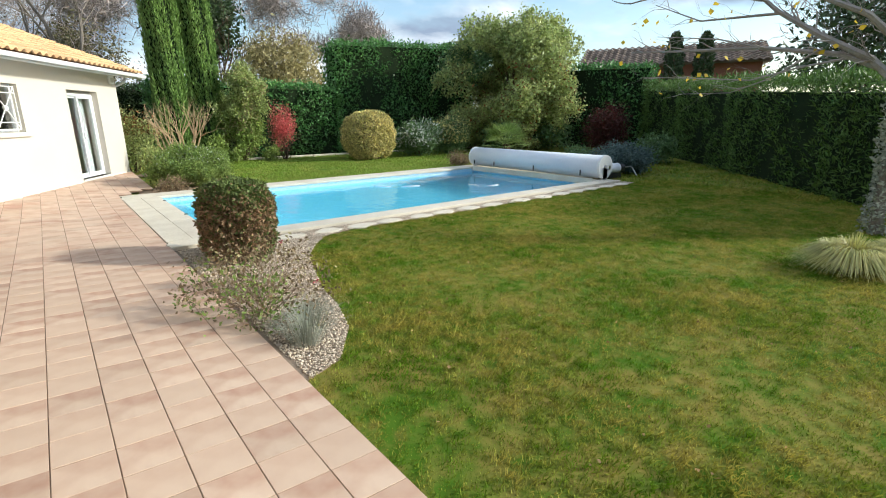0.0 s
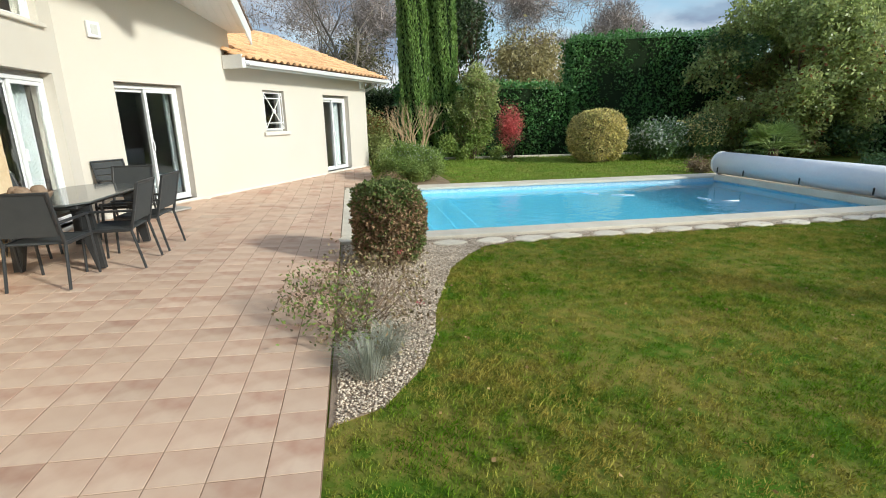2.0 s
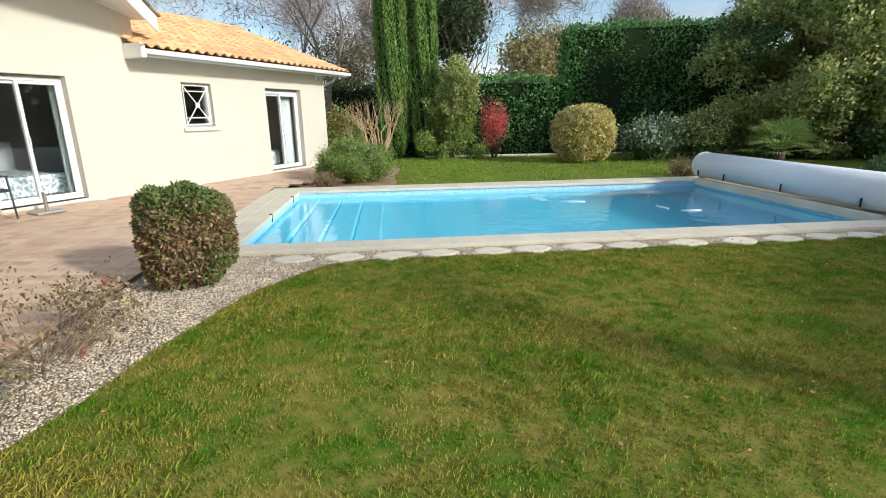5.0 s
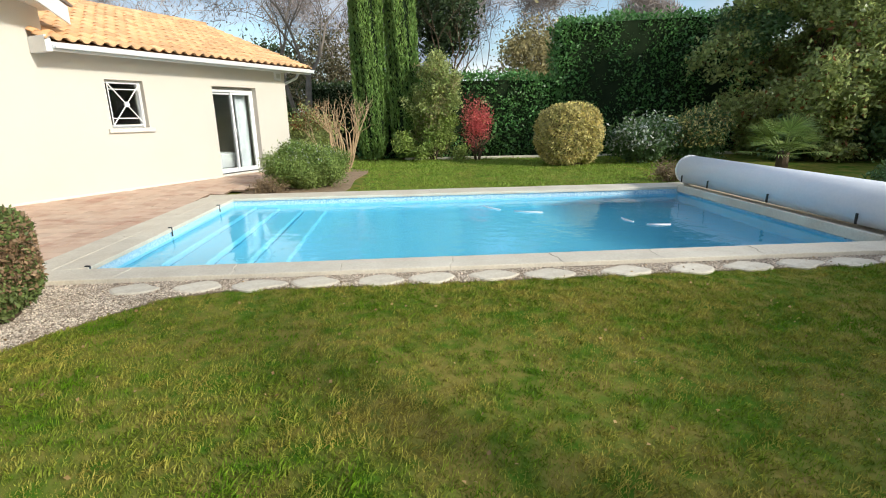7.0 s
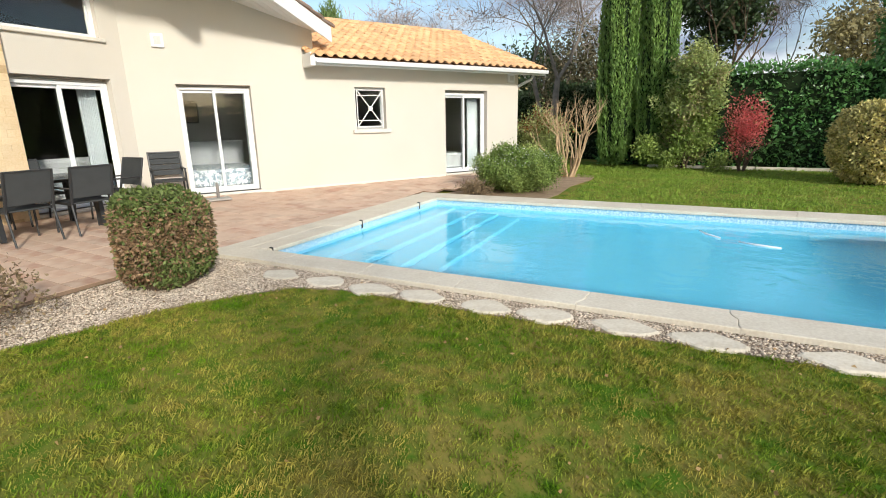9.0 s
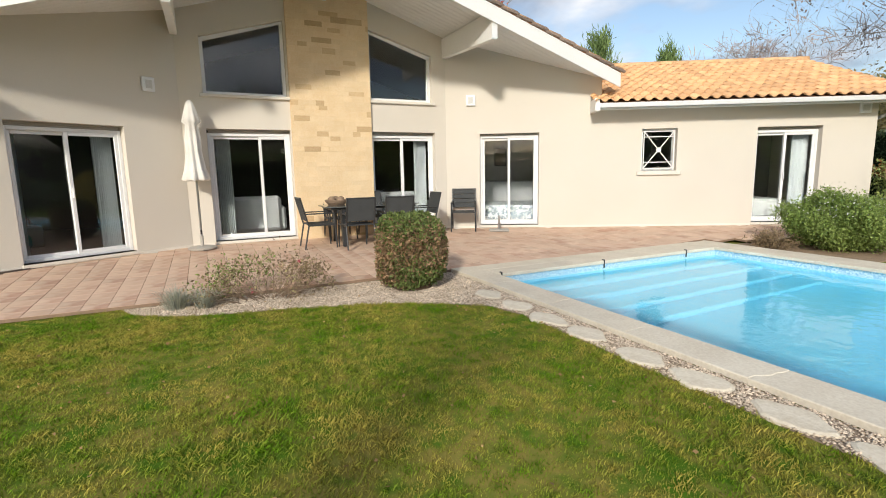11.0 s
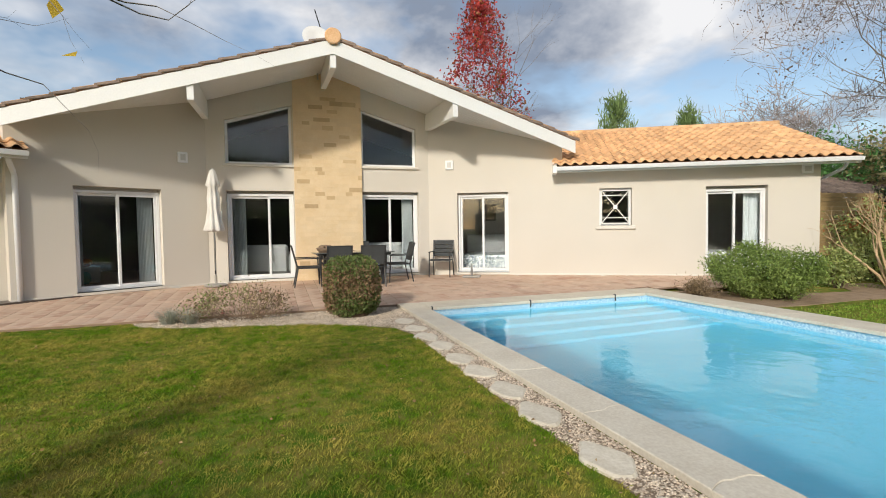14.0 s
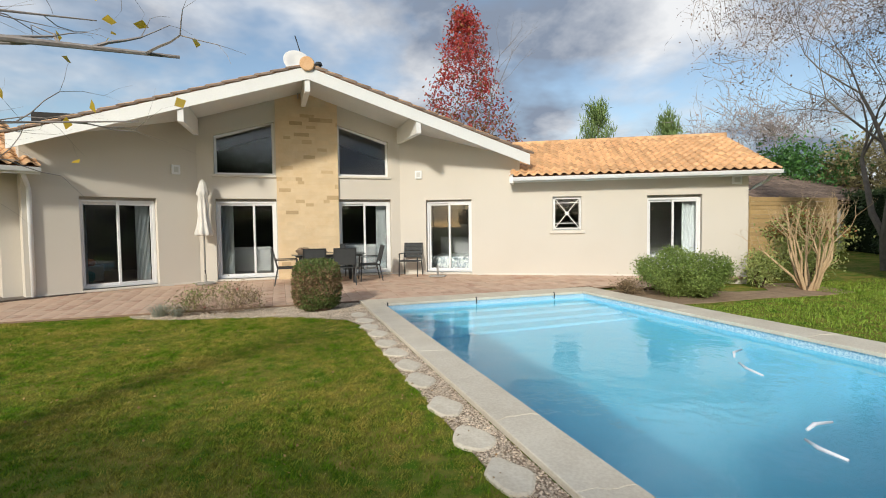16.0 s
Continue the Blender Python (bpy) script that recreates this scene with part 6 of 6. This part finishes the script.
nh = thing("neighbour_house", pose(34, 18.2, GROUND, 0, 0, -62), "house with red walls and a grey-brown tile roof beyond the hedge", "house")
part("wall", Shape().box(-5, 5, -3, 3, 0, 4.6), BRICK_WALL, nh)
rf = Shape()
rf.prism([(-3.6, 4.55), (3.6, 4.55), (0, 5.95)], -5.4, 5.4, Matrix(((0, 1, 0, 0), (1, 0, 0, 0), (0, 0, 1, 0), (0, 0, 0, 1))))
sl2 = math.atan2(1.4, 3.6)
for k in range(9):
    for j in range(26):
        rf.add(TILE_SHAPE.v, TILE_SHAPE.f, pose(-5.5 + 0.42 * j, -3.7 + 0.41 * k, 4.58 + 0.16 * k) @ Matrix.Rotation(sl2, 4, "X") @ Matrix.Diagonal((1.8, 1.1, 1.5, 1)))
part("roof", rf, OLD_ROOF_AND_SHADE, nh, smooth=True)
for sx, sy in ((27.0, 14.2), (28.2, 13.2)):
    rngc = np.random.default_rng(int(sx * 10))
    t = plant("cypress_tree", sx, sy, "small clipped cypress beyond the hedge", "cypress", "small cypresses beyond the hedge")
    part("trunk", Shape().tube([(0, 0, 0), (0, 0, 4.5)], [0.1, 0.03], 6), BROWN_BARK, t)
    z = rngc.uniform(0.3, 5.7, 5000)
    a = rngc.uniform(0, 2 * math.pi, 5000)
    rr = 0.5 * np.interp(z, [0, 1, 4.5, 5.4, 5.7], [0.6, 1, 0.95, 0.6, 0.1]) * rngc.uniform(0.7, 1, 5000)
    crown(t, np.stack([rr * np.cos(a), rr * np.sin(a), z], 1), 0.16, L_DARK, rngc, up=1.5)

# ---------------------------------------------------------------- grass
rng = np.random.default_rng(81)


def blades(x0, x1, y0, y1, density, h, width):
    n = int((x1 - x0) * (y1 - y0) * density)
    x, y = rng.uniform(x0, x1, n), rng.uniform(y0, y1, n)
    ok = ~in_poly(x, y, BED) & ~((x < 1.235) | ((x > COP[0] - 0.02) & (x < COP[1] + 0.02) & (y > COP[2] - 0.02) & (y < COP[3] + 0.02)))
    x, y = x[ok], y[ok]
    n = len(x)
    a = rng.uniform(0, 2 * math.pi, n)
    tall = h * rng.uniform(0.5, 1.3, n) * (0.8 + 0.3 * np.sin(1.9 * x + 1.1 * y) * np.sin(1.3 * y - 0.8 * x) + 0.42 * (np.sin(17 * x + 4 * np.sin(5 * y)) * np.sin(15 * y + 3 * np.sin(7 * x))))
    lean = tall * rng.uniform(0.2, 1.35, n)
    b = np.stack([x, y, np.full(n, GROUND)], 1)
    d = np.stack([np.cos(a), np.sin(a), np.zeros(n)], 1)
    s = np.stack([-np.sin(a), np.cos(a), np.zeros(n)], 1) * (width * rng.uniform(0.6, 1.3, n))[:, None]
    mid = b + d * (lean * 0.35)[:, None] + np.stack([0 * x, 0 * x, tall * 0.6], 1)
    tip = b + d * lean[:, None] + np.stack([0 * x, 0 * x, tall], 1)
    return np.stack([b - s, b + s, mid + s * 0.8, tip], 1)


near = np.concatenate([blades(1.2, 12.5, 0.0, 6.80, 6600, 0.027, 0.0024), blades(1.3, 5.0, -1.5, 0.0, 1500, 0.045, 0.004), blades(3.0, 12.5, -1.5, 0.0, 800, 0.05, 0.005), blades(11.5, 18, 2, 9, 350, 0.06, 0.008)])
tagged(new("grass", quads_mesh("grass", near, GRASS_BLADE)), "short mown grass blades on the lawn", "grass", kind="stuff")
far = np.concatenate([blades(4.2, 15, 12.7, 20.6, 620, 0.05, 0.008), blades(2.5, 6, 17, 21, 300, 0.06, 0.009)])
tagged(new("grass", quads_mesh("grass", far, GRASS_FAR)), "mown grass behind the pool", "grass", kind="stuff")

# leaves fallen on the lawn and the gravel
rng = np.random.default_rng(85)
lx, ly = rng.uniform(1.6, 11.8, 520), rng.uniform(0.4, 7.0, 520)
lp = np.stack([lx, ly, np.full(520, GROUND + 0.030)], 1)
flat_out = np.stack([np.cos(lx * 40), np.sin(ly * 40), np.zeros(520)], 1) * 6
tagged(new("fallen_leaves", quads_mesh("fallen_leaves", leaf_quads(lp, 0.026, rng, 0.8, 0.0, flat_out), L_LITTER)), "scattered brown and yellow fallen leaves on the grass", "leaves", kind="stuff")

# ---------------------------------------------------------------- pieces: terrace tiles, wall stones, roof tiles
PITCH_T = 0.2625
TERRACE = [(1.22, -5.0), (1.22, 7.03), (1.285, 7.06), (1.285, 12.70), (1.75, 13.3), (3.1, 15.35), (3.2, 16.2), (2.1, 17.3), (1.9, 16.95)]
terr = thing("terrace", Matrix.Identity(4), "terrace of square terracotta tiles with sandy mottling", "terrace", kind="structure")


def on_terrace(x, y):
    if not in_poly(np.array([x]), np.array([y]), TERRACE + [(-9, 16.95), (-9, -5.0)])[0]:
        return False
    d_r = (x - R_O.x) * C30 - (y - R_O.y) * S30
    d_l = (x - L_O.x) * C30 + (y - L_O.y) * S30
    if y < 0.2:
        return x > -4.5
    return x > M_X + 0.0 and d_r > -0.05 and d_l > -0.05


tile_data = {}
rest, bedding = Shape(), Shape()
rng = np.random.default_rng(91)
for i in range(-3, 24):
    for j in range(-19, 86):
        cx, cy = 1.22 - PITCH_T * (i + 0.5), 0.09 + PITCH_T * (j + 0.5)
        if not on_terrace(cx, cy):
            continue
        if in_poly(np.array([cx]), np.array([cy]), [(COP[0] - .1, COP[2]), (COP[1], COP[2]), (COP[1], COP[3] + .1), (COP[0] - .1, COP[3] + .1)])[0]:
            continue
        h = PITCH_T / 2
        z = terrace_z(cx, cy)
        gx = (terrace_z(cx + h, cy) - terrace_z(cx - h, cy)) / PITCH_T
        gy = (terrace_z(cx, cy + h) - terrace_z(cx, cy - h)) / PITCH_T
        m = Matrix.Translation((cx, cy, z + rng.uniform(-0.0012, 0.0012))) @ Matrix.Rotation(math.atan(gy), 4, "X") @ Matrix.Rotation(-math.atan(gx), 4, "Y")
        bedding.box(-h, h, -h, h, -0.04, -0.0035, 0, m)
        g2 = h - 0.0028
        if 1.0 < cy < 7.2 and cx > -1.75 and i >= 0:
            key = int(rng.integers(0, 4))
            if key not in tile_data:
                tile_data[key] = Shape().box(-g2, g2, -g2, g2, -0.012, 0.0, 0.0014).data("tile", TILE)
            o = part("tile", tile_data[key], None, terr)
            o.matrix_basis = m
        else:
            rest.box(-g2, g2, -g2, g2, -0.012, 0.0, 0.0014, m)
tagged(part("outer_tiles", rest, TILE_REST, terr), "", kind="stuff")
part("joints", bedding, JOINT, terr, "sandy grey mortar joints")

# stones of the pillar: courses of uneven length
rest, count = Shape(), 0
z, course = 0.0, 0
while z < 5.2:
    ch = (0.088, 0.10, 0.115)[course % 3]
    s = -0.06 * (course % 2) - rng.uniform(0, 0.1)
    while s < PIL_W:
        ln = rng.uniform(0.16, 0.40)
        a, b = max(s, 0.0), min(s + ln, PIL_W)
        s += ln
        mid = (a + b) / 2
        if b - a < 0.04 or z + ch > soffit(5.48 + (a if abs(a - 0.82) > abs(b - 0.82) else b)) - 0.01:
            continue
        jut = rng.uniform(0, 0.004)
        bx_ = (a + 0.001, b - 0.001, -PIL_D - jut, -PIL_D + 0.02, z + 0.001, z + ch - 0.001, 0.0016)
        if count < 300:
            part("stone", Shape().box(*bx_), STONE_BROWN if rng.random() < 0.09 else STONE, pil)
            count += 1
        else:
            rest.box(*bx_)
    z += ch
    course += 1
tagged(part("upper_stones", rest, STONE_REST, pil), kind="stuff")

# clay tiles of the wings
rest, count = Shape(), 0
for W, owner, a, b in ((WALL_R, wing_r, 2.45, 9.04), (WALL_L, wing_l, -6.5, 0.25)):
    cols = int((b - a) / TW)
    for k in range(12):
        for j in range(cols):
            d = TL * k - 0.05
            x = a + (b - a) / cols * j
            if owner is wing_l and j < cols - 12:
                continue
            m = pose(x, EAVE_Y + d * math.cos(PITCH), EAVE_Z + d * math.sin(PITCH), 0, 0, rng.uniform(-0.6, 0.6)) @ Matrix.Rotation(PITCH + radians(rng.uniform(-0.3, 0.3)), 4, "X")
            if owner is wing_r and count < 300:
                o = part("roof_tile", TILE_ME, None, wing_r)
                o.matrix_basis = m
                count += 1
            else:
                rest.add(TILE_SHAPE.v, TILE_SHAPE.f, m if owner is wing_r else WALL_R.inverted() @ WALL_L @ m)
tagged(part("upper_tiles", rest, ROOF_REST, wing_r, smooth=True), kind="stuff")
